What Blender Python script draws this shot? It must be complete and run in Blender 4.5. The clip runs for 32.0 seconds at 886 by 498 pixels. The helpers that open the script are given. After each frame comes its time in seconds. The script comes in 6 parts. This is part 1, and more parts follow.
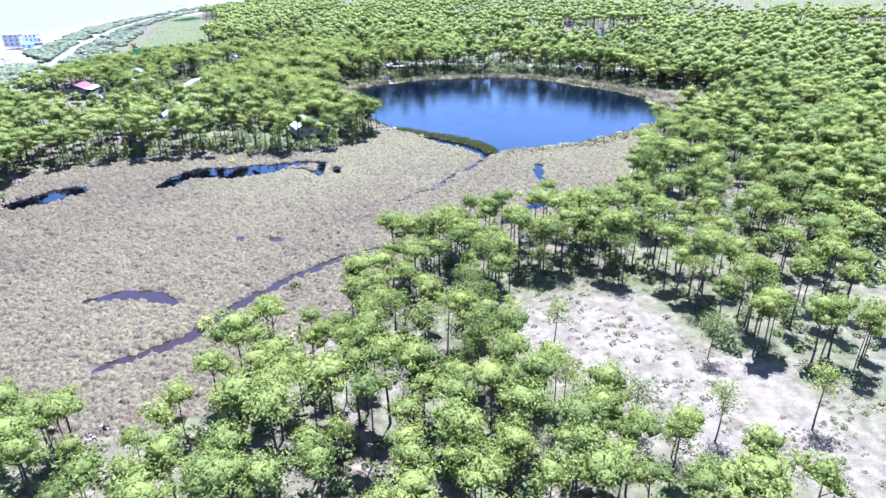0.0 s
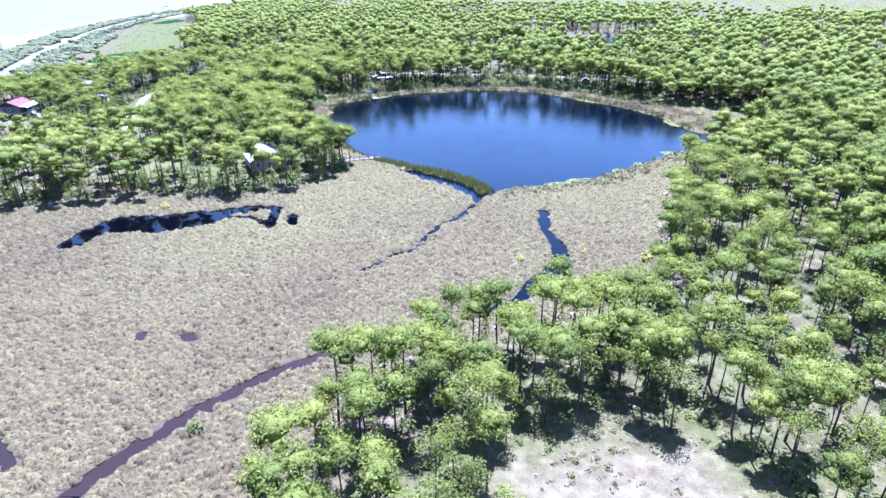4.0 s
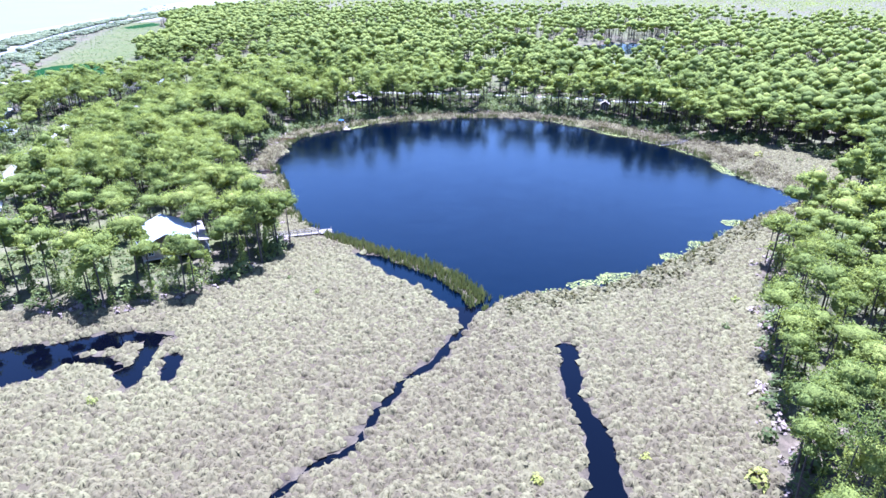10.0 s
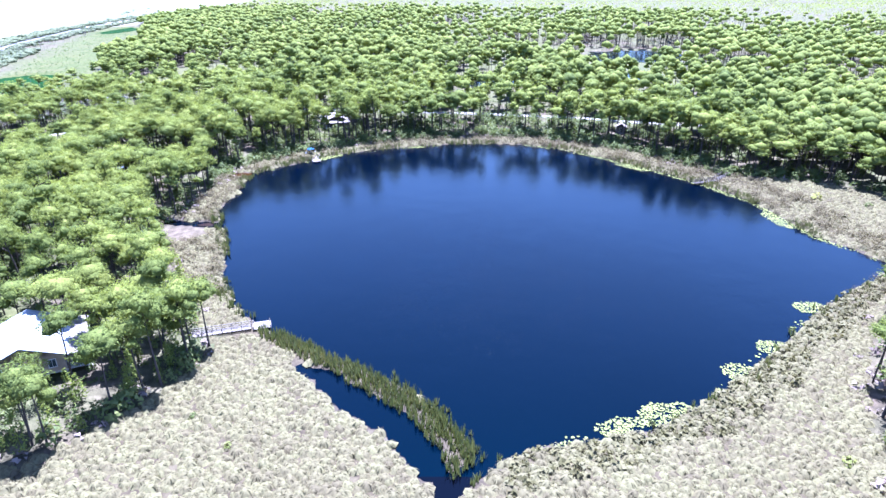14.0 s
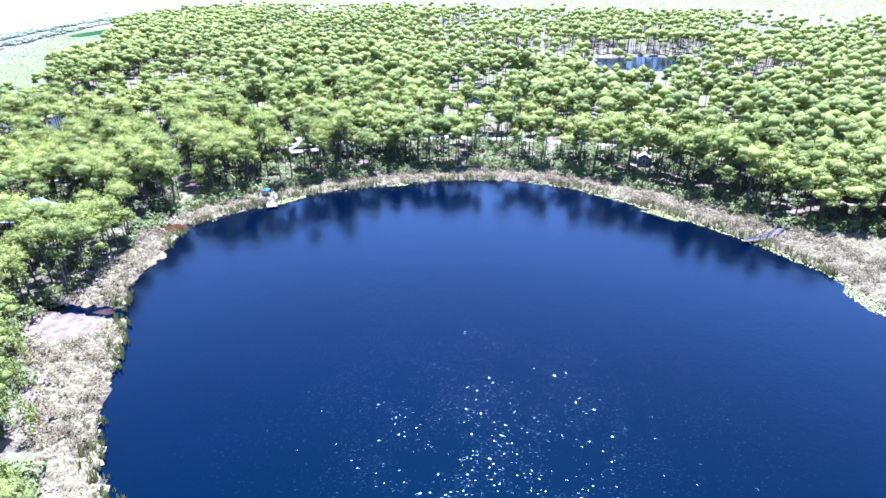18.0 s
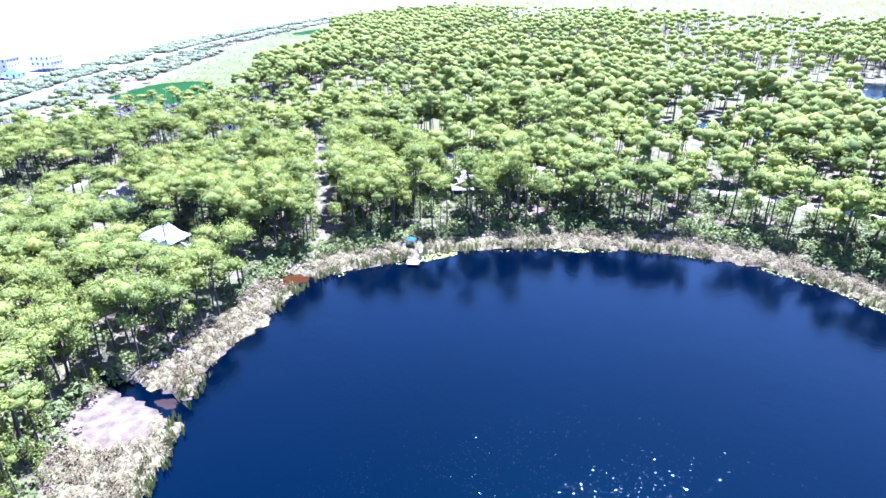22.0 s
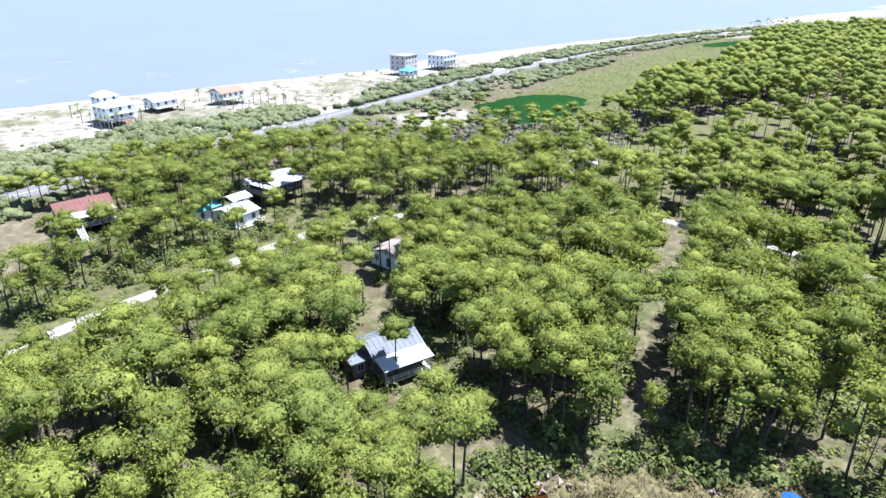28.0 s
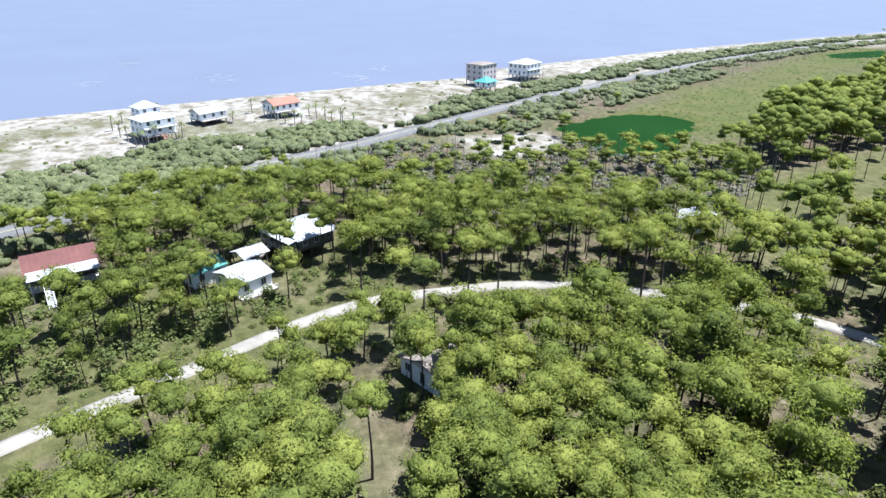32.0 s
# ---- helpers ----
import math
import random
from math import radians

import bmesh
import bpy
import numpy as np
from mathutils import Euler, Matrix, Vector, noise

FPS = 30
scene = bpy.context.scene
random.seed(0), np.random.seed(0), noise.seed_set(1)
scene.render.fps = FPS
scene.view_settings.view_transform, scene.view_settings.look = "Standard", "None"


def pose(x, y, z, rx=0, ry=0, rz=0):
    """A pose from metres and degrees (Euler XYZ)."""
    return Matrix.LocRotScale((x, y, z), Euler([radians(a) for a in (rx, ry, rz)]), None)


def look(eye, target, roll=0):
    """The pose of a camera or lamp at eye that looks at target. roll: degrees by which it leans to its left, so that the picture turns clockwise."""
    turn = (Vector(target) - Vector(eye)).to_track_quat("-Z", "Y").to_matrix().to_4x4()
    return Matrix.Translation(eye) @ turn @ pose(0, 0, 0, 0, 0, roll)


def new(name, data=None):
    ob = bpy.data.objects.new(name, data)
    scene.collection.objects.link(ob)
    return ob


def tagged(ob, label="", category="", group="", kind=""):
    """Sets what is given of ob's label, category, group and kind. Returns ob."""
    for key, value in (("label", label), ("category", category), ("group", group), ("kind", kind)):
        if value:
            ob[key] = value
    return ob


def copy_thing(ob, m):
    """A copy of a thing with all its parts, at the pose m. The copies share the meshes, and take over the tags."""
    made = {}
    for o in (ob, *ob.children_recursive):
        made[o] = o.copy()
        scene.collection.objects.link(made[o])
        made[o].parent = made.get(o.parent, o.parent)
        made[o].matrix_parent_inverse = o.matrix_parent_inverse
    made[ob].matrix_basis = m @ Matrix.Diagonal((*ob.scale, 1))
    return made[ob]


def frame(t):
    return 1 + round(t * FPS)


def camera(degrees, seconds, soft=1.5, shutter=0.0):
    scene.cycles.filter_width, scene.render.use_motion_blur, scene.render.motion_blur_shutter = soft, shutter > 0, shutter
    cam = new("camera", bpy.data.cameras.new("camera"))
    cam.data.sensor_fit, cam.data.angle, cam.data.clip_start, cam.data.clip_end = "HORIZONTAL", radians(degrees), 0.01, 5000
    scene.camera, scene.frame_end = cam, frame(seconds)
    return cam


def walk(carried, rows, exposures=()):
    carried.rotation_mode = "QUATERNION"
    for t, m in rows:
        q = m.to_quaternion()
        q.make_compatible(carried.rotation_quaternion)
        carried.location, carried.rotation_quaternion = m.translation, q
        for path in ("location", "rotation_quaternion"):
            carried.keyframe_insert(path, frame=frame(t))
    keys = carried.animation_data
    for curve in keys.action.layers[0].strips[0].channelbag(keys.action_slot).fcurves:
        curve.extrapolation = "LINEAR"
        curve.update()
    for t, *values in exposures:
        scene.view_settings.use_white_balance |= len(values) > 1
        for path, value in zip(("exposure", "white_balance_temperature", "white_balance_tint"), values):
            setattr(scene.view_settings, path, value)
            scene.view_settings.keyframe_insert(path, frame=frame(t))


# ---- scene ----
cam = camera(71.0, 32.0)
METRES, EYE, TILT, LEAN, TURN = 350.0, 59.5, -24.35, 0.0, 0.0
ROWS = [
    (0.0, 0.0, 0.0, 0.0, -0.0, 0.0, -0.0),
    (0.5, 0.0016, 0.0141, 0.0064, -0.05, 0.0, 0.02),
    (1.0, 0.0032, 0.0282, 0.0128, -0.1, 0.01, 0.04),
    (1.5, 0.0047, 0.0422, 0.0192, -0.16, 0.01, 0.05),
    (2.0, 0.0064, 0.0563, 0.0256, -0.19, 0.01, 0.07),
    (2.5, 0.008, 0.0704, 0.032, -0.26, 0.01, 0.06),
    (3.0, 0.0096, 0.0845, 0.0384, -0.3, 0.02, 0.04),
    (3.5, 0.0113, 0.0986, 0.0447, -0.13, 0.02, -0.04),
    (5.5, 0.0171, 0.1539, 0.0694, -0.01, 0.03, -0.09),
    (6.0, 0.0185, 0.1681, 0.0758, 0.01, 0.04, -0.11),
    (6.5, 0.0198, 0.1824, 0.0822, 0.03, 0.04, -0.13),
    (7.0, 0.0211, 0.1966, 0.0887, 0.04, 0.03, -0.16),
    (7.5, 0.0225, 0.2108, 0.0952, 0.07, 0.02, -0.17),
    (8.0, 0.0237, 0.2252, 0.1019, 0.06, 0.0, -0.2),
    (8.5, 0.025, 0.2395, 0.1083, 0.07, 0.02, -0.21),
    (9.0, 0.0264, 0.2539, 0.1147, 0.06, 0.02, -0.2),
    (9.5, 0.0276, 0.2682, 0.1212, 0.04, 0.03, -0.22),
    (10.0, 0.0289, 0.2825, 0.1277, 0.04, 0.04, -0.24),
    (10.5, 0.0303, 0.2968, 0.134, 0.04, 0.07, -0.22),
    (11.0, 0.0316, 0.3112, 0.1404, 0.02, 0.07, -0.22),
    (11.5, 0.033, 0.3254, 0.1469, 0.03, 0.06, -0.2),
    (12.0, 0.0343, 0.3397, 0.1532, 0.02, 0.09, -0.19),
    (12.5, 0.0357, 0.354, 0.1597, 0.03, 0.08, -0.18),
    (13.0, 0.0371, 0.3684, 0.166, 0.04, 0.11, -0.17),
    (13.5, 0.0384, 0.3826, 0.1725, 0.02, 0.12, -0.19),
    (14.0, 0.0399, 0.3969, 0.1789, 0.02, 0.14, -0.16),
    (14.5, 0.0411, 0.411, 0.1855, 0.01, 0.12, -0.16),
    (16.5, 0.0457, 0.4688, 0.212, -0.11, 0.04, -0.18),
    (17.0, 0.0469, 0.4832, 0.2185, -0.13, 0.03, -0.17),
    (17.5, 0.048, 0.4976, 0.225, -0.15, 0.03, -0.17),
    (18.0, 0.0495, 0.512, 0.2314, -0.14, 0.04, -0.17),
    (18.5, 0.0507, 0.5262, 0.238, 0.58, 0.02, -0.51),
    (19.0, 0.0516, 0.5407, 0.2444, 2.18, 0.02, -1.24),
    (19.5, 0.0522, 0.5552, 0.2507, 4.24, -0.01, -2.14),
    (20.0, 0.0527, 0.5694, 0.2574, 6.43, -0.12, -3.13),
    (20.5, 0.0521, 0.5839, 0.2638, 8.76, -0.24, -4.16),
    (21.0, 0.0511, 0.5985, 0.27, 11.4, -0.41, -5.32),
    (21.5, 0.0494, 0.6126, 0.2764, 14.14, -0.68, -6.55),
    (22.0, 0.0471, 0.6267, 0.283, 16.91, -1.02, -7.74),
    (22.5, 0.0441, 0.641, 0.2892, 19.5, -1.36, -8.82),
    (23.0, 0.0402, 0.6549, 0.2954, 21.96, -1.75, -9.83),
    (23.5, 0.0355, 0.6687, 0.3015, 24.33, -2.16, -10.77),
    (24.0, 0.0299, 0.6821, 0.3072, 26.99, -2.65, -11.86),
    (24.5, 0.024, 0.6952, 0.313, 30.07, -3.3, -13.05),
    (25.0, 0.0175, 0.7079, 0.319, 33.24, -4.06, -14.23),
    (25.5, 0.0101, 0.7208, 0.3245, 36.49, -4.88, -15.33),
    (27.5, -0.0266, 0.7687, 0.3445, 48.24, -8.24, -18.79),
    (28.0, -0.0369, 0.7788, 0.349, 51.11, -9.17, -19.56),
    (28.5, -0.0476, 0.7887, 0.3533, 54.19, -10.2, -20.36),
    (29.0, -0.0587, 0.7981, 0.3577, 56.71, -11.11, -20.93),
    (29.5, -0.0702, 0.8071, 0.3617, 57.79, -11.52, -21.13),
    (30.0, -0.0821, 0.8158, 0.3653, 58.38, -11.73, -21.24),
    (30.5, -0.0943, 0.8242, 0.3689, 58.72, -11.86, -21.3),
    (31.0, -0.1067, 0.832, 0.3723, 58.88, -11.94, -21.4),
    (31.5, -0.1191, 0.84, 0.376, 58.99, -12.01, -21.4),
    (32.0, -0.1314, 0.8479, 0.3793, 59.04, -12.01, -21.43),
]
EXPOSURES = [(0.0, 2.75, 4830, 27), (10.0, 2.78, 4770, 27), (14.0, 2.96, 4770, 29), (17.0, 3.18, 4760, 33), (21.0, 3.32, 4740, 33), (23.5, 3.09, 4860, 28), (26.5, 2.43, 5450, 16), (29.0, 2.08, 5820, 10), (31.0, 1.93, 5850, 9), (32.0, 1.76, 5830, 9)]
walk(cam, [(t, pose(0, 0, EYE, TILT, LEAN, TURN) @ pose(METRES * x, METRES * y, METRES * z, 90 + pitch, roll, yaw)) for t, x, y, z, yaw, pitch, roll in ROWS], EXPOSURES)

# ---- sky and sun ----
SUN_EL, SUN_AZ = 70.0, 9.0  # azimuth in degrees to the right of +y
world = bpy.data.worlds.new("sky")
scene.world = world
world.use_nodes = True
wn = world.node_tree.nodes
sky = wn.new("ShaderNodeTexSky")
sky.sky_type, sky.sun_disc = "NISHITA", False
sky.sun_elevation, sky.sun_rotation = radians(SUN_EL), radians(SUN_AZ)
sky.air_density, sky.dust_density, sky.ozone_density = 1.0, 0.7, 3.5
wn["Background"].inputs[1].default_value = 0.07
world.node_tree.links.new(sky.outputs[0], wn["Background"].inputs[0])
sun = new("sun", bpy.data.lights.new("sun", "SUN"))
sun.data.energy, sun.data.angle, sun.data.color = 5.0, radians(0.53), (1.0, 0.97, 0.93)
saz, sel = radians(SUN_AZ), radians(SUN_EL)
sun_dir = Vector((math.sin(saz) * math.cos(sel), math.cos(saz) * math.cos(sel), math.sin(sel)))
sun.matrix_world = look(sun_dir * 300, (0, 0, 0))

rng = np.random.default_rng(7)


# ---- materials ----
def shader(name, rough=0.8, metal=0.0, spec=0.3):
    m = bpy.data.materials.new(name)
    m.use_nodes = True
    b = m.node_tree.nodes["Principled BSDF"]
    b.inputs["Roughness"].default_value, b.inputs["Metallic"].default_value = rough, metal
    b.inputs["Specular IOR Level"].default_value = spec
    return m, m.node_tree, b


def node(nt, kind, **vals):
    n = nt.nodes.new("ShaderNode" + kind)
    for k, v in vals.items():
        if k in n.inputs:
            n.inputs[k].default_value = v
    return n


def noise_tex(nt, scale, detail=3, space="Position", rough=0.55):
    n = node(nt, "TexNoise", Scale=scale, Detail=detail, Roughness=rough)
    if space == "Position":
        g = node(nt, "NewGeometry")
        nt.links.new(g.outputs["Position"], n.inputs["Vector"])
    else:
        g = node(nt, "TexCoord")
        nt.links.new(g.outputs["Object"], n.inputs["Vector"])
    return n


def ramp(nt, src, stops):
    r = node(nt, "ValToRGB")
    el = r.color_ramp.elements
    while len(el) < len(stops):
        el.new(0.5)
    for e, (p, c) in zip(el, stops):
        e.position, e.color = p, (*c, 1) if len(c) == 3 else c
    nt.links.new(src, r.inputs[0])
    return r.outputs[0]


def mix(nt, fac, a, b, blend="MIX"):
    n = node(nt, "Mix")
    n.data_type, n.blend_type = "RGBA", blend
    for sock, v in ((n.inputs[0], fac), (n.inputs[6], a), (n.inputs[7], b)):
        if isinstance(v, bpy.types.NodeSocket):
            nt.links.new(v, sock)
        elif isinstance(v, (int, float)):
            sock.default_value = v
        else:
            sock.default_value = (*v, 1)
    return n.outputs[2]


def fmath(nt, op, a, b=0.0):
    n = node(nt, "Math")
    n.operation = op
    for i, v in enumerate((a, b)):
        if isinstance(v, bpy.types.NodeSocket):
            nt.links.new(v, n.inputs[i])
        else:
            n.inputs[i].default_value = v
    return n.outputs[0]


def bump(nt, b, src, strength=0.3, dist=0.05):
    n = node(nt, "Bump", Strength=strength, Distance=dist)
    nt.links.new(src, n.inputs["Height"])
    nt.links.new(n.outputs[0], b.inputs["Normal"])


def plain(name, c, rough=0.7, var=0.18, scale=1.5, metal=0.0, spec=0.3, bumps=0.15):
    """Painted or weathered surface: colour broken by stains and fine grain."""
    m, nt, b = shader(name, rough, metal, spec)
    n1, n2 = noise_tex(nt, scale, 4), noise_tex(nt, scale * 14, 2)
    lo = tuple(v * (1 - var) for v in c)
    hi = tuple(min(1, v * (1 + var * 0.6)) for v in c)
    base = ramp(nt, n1.outputs[0], [(0.3, lo), (0.65, hi)])
    grain = ramp(nt, n2.outputs[0], [(0.3, (0.86, 0.86, 0.86)), (0.7, (1.06, 1.06, 1.06))])
    nt.links.new(mix(nt, 1.0, base, grain, "MULTIPLY"), b.inputs["Base Color"])
    if bumps:
        bump(nt, b, n2.outputs[0], bumps, 0.02)
    return m


def leafy(name, stops, trans=0.35, rough=0.6, attr="tint", grain=None, gaps=((0.3, 0.33, 0.36), (1.5, 1.45, 1.3)), spec=0.12):
    """Leaves: hue by tree and by tuft, part of the light passing through."""
    m, nt, b = shader(name, rough, 0, spec)
    geo, info = node(nt, "NewGeometry"), node(nt, "ObjectInfo")
    at = node(nt, "Attribute")
    at.attribute_name = attr
    own = fmath(nt, "LESS_THAN", at.outputs["Fac"], 0.005)
    tree = fmath(nt, "ADD", at.outputs["Fac"], fmath(nt, "MULTIPLY", own, info.outputs["Random"]))
    tuft = geo.outputs["Random Per Island"]
    f = fmath(nt, "ADD", fmath(nt, "MULTIPLY", tree, 0.58), fmath(nt, "MULTIPLY", tuft, 0.42))
    col = ramp(nt, f, stops)
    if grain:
        # needle sprays: shade of small gaps and light tips painted into colour, with relief
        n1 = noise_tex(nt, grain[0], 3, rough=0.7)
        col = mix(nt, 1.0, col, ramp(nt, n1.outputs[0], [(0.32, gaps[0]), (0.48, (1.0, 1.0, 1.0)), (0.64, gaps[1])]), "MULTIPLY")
        bump(nt, b, n1.outputs[0], grain[1], 0.35)
    nt.links.new(col, b.inputs["Base Color"])
    tr = node(nt, "BsdfTranslucent")
    nt.links.new(mix(nt, 1.0, col, (1.12, 1.1, 0.7), "MULTIPLY"), tr.inputs[0])
    ms = node(nt, "MixShader")
    ms.inputs[0].default_value = trans
    nt.links.new(b.outputs[0], ms.inputs[1])
    nt.links.new(tr.outputs[0], ms.inputs[2])
    nt.links.new(ms.outputs[0], nt.nodes["Material Output"].inputs[0])
    return m


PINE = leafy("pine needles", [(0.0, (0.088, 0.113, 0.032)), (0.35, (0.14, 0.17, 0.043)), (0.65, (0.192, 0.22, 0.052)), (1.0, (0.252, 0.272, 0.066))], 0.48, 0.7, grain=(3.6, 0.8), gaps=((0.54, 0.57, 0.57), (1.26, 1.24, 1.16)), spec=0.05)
OAK = leafy("oak leaves", [(0.0, (0.056, 0.07, 0.034)), (0.5, (0.096, 0.112, 0.052)), (1.0, (0.148, 0.158, 0.077))], 0.3, grain=(2.5, 0.5))
SHRUB = leafy("shrub leaves", [(0.0, (0.045, 0.062, 0.02)), (0.5, (0.09, 0.112, 0.032)), (1.0, (0.165, 0.178, 0.055))], 0.36)
PALM = leafy("palm fronds", [(0.0, (0.06, 0.09, 0.03)), (0.6, (0.11, 0.13, 0.045)), (1.0, (0.17, 0.17, 0.07))], 0.25)
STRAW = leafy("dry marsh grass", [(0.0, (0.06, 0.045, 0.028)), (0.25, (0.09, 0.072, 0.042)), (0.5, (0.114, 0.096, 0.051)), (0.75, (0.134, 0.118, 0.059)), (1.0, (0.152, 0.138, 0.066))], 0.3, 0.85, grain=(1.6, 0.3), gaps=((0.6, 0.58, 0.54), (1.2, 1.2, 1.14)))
RUSH = leafy("green rushes", [(0.0, (0.06, 0.078, 0.026)), (0.5, (0.1, 0.113, 0.038)), (1.0, (0.17, 0.155, 0.066))], 0.3)
SWALE = leafy("green swale grass", [(0.0, (0.039, 0.058, 0.013)), (0.5, (0.064, 0.086, 0.018)), (1.0, (0.1, 0.113, 0.028))], 0.3)
SHORETWIGS = leafy("bare brush twigs", [(0.0, (0.058, 0.05, 0.02)), (0.5, (0.094, 0.084, 0.034)), (1.0, (0.142, 0.122, 0.05))], 0.25)
GREYTWIGS = leafy("bare grey twigs", [(0.0, (0.08, 0.07, 0.06)), (0.5, (0.13, 0.118, 0.1)), (1.0, (0.2, 0.185, 0.16))], 0.1)
YELLOWLEAF = leafy("yellow-green shrub leaves", [(0.0, (0.12, 0.14, 0.04)), (0.5, (0.2, 0.21, 0.05)), (1.0, (0.3, 0.28, 0.06))], 0.35)
TWIGS = leafy("bare brush twigs", [(0.0, (0.1, 0.075, 0.06)), (0.5, (0.16, 0.12, 0.1)), (1.0, (0.24, 0.19, 0.15))], 0.1)
BARK = plain("pine bark", (0.058, 0.045, 0.037), 0.95, 0.35, 1.2)
DEAD = plain("grey dead wood", (0.24, 0.21, 0.19), 0.9, 0.3, 1.2)


def water(name, deep, ripple=0.04, rough=0.02, scale=1.2, gloss=0.5, vary=0.15, tint=(1, 1, 1)):
    """Still water with faint ripples."""
    m, nt, b = shader(name, rough, 0, gloss)
    b.inputs["IOR"].default_value, b.inputs["Specular Tint"].default_value = 1.333, (*tint, 1)
    n0, n1, n2 = noise_tex(nt, 0.014, 2), noise_tex(nt, scale, 3), noise_tex(nt, scale * 0.12, 2)
    nt.links.new(ramp(nt, n0.outputs[0], [(0.35, tuple(v * (1 - vary) for v in deep)), (0.7, tuple(v * (1 + vary) for v in deep))]), b.inputs["Base Color"])
    h = fmath(nt, "ADD", n1.outputs[0], fmath(nt, "MULTIPLY", n2.outputs[0], 2.0))
    n3 = noise_tex(nt, 0.03, 3, rough=0.6)
    n = node(nt, "Bump", Distance=0.3 * ripple)
    nt.links.new(h, n.inputs["Height"])
    # breeze ruffles some patches and leaves others calm
    nt.links.new(ramp(nt, n3.outputs[0], [(0.35, (0.35, 0.35, 0.35)), (0.65, (1, 1, 1))]), n.inputs["Strength"])
    nt.links.new(n.outputs[0], b.inputs["Normal"])
    return m


LAKEWATER = water("dark lake water", (0.00001, 0.0008, 0.0036), 0.12, 0.14, gloss=0.27, tint=(0.09, 0.87, 1.0))
SEAWATER = water("pale sea water", (0.092, 0.105, 0.142), 0.06, 0.5, 0.6, 0.1, vary=0.03)
MARSHWATER = water("dark marsh water", (0.0006, 0.0008, 0.002), 0.02, 0.03, gloss=0.22, tint=(0.4, 0.75, 1.0))
MUDWATER = water("shallow brown water over mud", (0.017, 0.011, 0.01), 0.03, 0.05, gloss=0.26, tint=(0.75, 0.75, 0.9))
BROWNWATER = water("shallow tannin water", (0.024, 0.01, 0.003), 0.02, gloss=0.3)
GREENWATER = water("duckweed green water", (0.006, 0.024, 0.005), 0.05, 0.8, gloss=0.02)

# ---- plan ----
LAKE = [(19.5, 214), (15.8, 222.5), (8, 231.3), (-5, 239.5), (-18, 249), (-27, 258), (-33, 272), (-37, 285), (-40, 294), (-43.5, 301), (-46, 309), (-46, 317), (-45, 324), (-46.5, 331), (-45.8, 339), (-41, 348),
        (-31, 357), (-28.5, 360.6), (-22.5, 365), (-11, 370.5), (12, 378), (32, 380), (50, 376.5), (66, 364.5), (82, 347), (93, 332), (101, 315), (105, 292), (113, 276),
        (100, 266), (87, 257), (72, 243), (60, 233), (50, 226), (43, 222), (38, 220.3), (31, 219), (24, 217)]
MARSH_WEST = [(-107, 138), (-118, 158), (-129, 182), (-120, 194), (-94, 204), (-79, 207), (-48, 210), (-35, 218), (-26, 233), (-24, 243), (-29, 250), (-40, 270), (-52, 288), (-56, 296), (-52.5, 304), (-51.5, 313), (-52, 330), (-49.5, 346), (-38, 361)]
MARSH_NORTH = [(-12, 377), (12, 385), (34, 388), (54, 383), (74, 371), (92, 350), (104, 338), (125, 333), (141, 311), (132, 286)]
MARSH_EAST = [(118, 272), (105, 264), (88, 246), (77, 230), (70, 213), (63, 198), (57, 184), (52, 170), (47, 155), (37, 148), (20, 141), (0, 133), (-8, 123), (-14, 112), (-18, 100), (-29, 89), (-35, 74), (-48, 69), (-72, 68), (-100, 68)]
MARSH = MARSH_WEST + MARSH_NORTH + MARSH_EAST
CLEARING = [(11, 106), (28, 117), (41, 112), (47, 100), (46, 89), (53, 84), (66, 70), (62, 50), (38, 58), (30, 62), (18, 66), (17, 76), (11, 84), (9, 92)]
# water courses: x, y, width
CREEK_MOUTH = [(14.4, 210.5, 2.6), (19.5, 215, 3.2)]
MAIN_CREEK = [(-9.5, 237, 1.8), (-5, 234.3, 4), (1.3, 227.8, 6), (7.6, 223, 5.6), (11.6, 216.8, 5), (14.2, 211, 3.4), (14, 205, 1.7), (9, 195, 1.5), (4, 189, 1.3), (0, 181, 1.2), (-2, 174, 1), (-7, 171, 1), (-10, 166, 0.9), (-16, 161, 0.7), (-23, 157, 0.6)]
EAST_CREEK = [(31.4, 199, 3.4), (31, 191, 3), (29.7, 185.3, 2.2), (31, 181.5, 2.8), (32, 177, 3.8), (31.3, 170, 3.9), (30, 165, 5), (26.5, 161, 3.8), (22.5, 157, 2.7), (20, 151, 2.4), (14, 146, 2.4)]
POOL_STUB = [(-33.5, 189.5, 2), (-35, 195, 3.4)]
WEST_POOLS = [(-38, 201.5, 1.5), (-42, 202, 3), (-48, 200.5, 6), (-53, 199, 4), (-59, 193.5, 12), (-68, 190, 12), (-77, 190, 11), (-82, 184, 6), (-83, 177, 6)]
POOL_ARM = [(-40.5, 199, 3), (-39, 189, 3), (-43.5, 193, 2.2), (-48, 195, 2.5), (-52, 194, 2)]
FAR_WEST_POOL = [(-116, 161, 9), (-109, 171, 11)]
DITCH = [(-56, 84, 2), (-45, 92.5, 2.6), (-40, 104, 2.4), (-33, 115, 2.4), (-23, 126, 2.6), (-14, 132, 2.2), (-5, 136.5, 1.2)]
SOUTH_POOL = [(-69, 106, 2), (-64, 109, 4), (-57, 108.5, 4), (-52, 105.5, 1.5)]
PUDDLE = [(-49.5, 138, 2.2), (-48.5, 136, 1.4)]
PUDDLE_EAST = [(-41, 137, 2.6), (-39.5, 136, 1.5)]
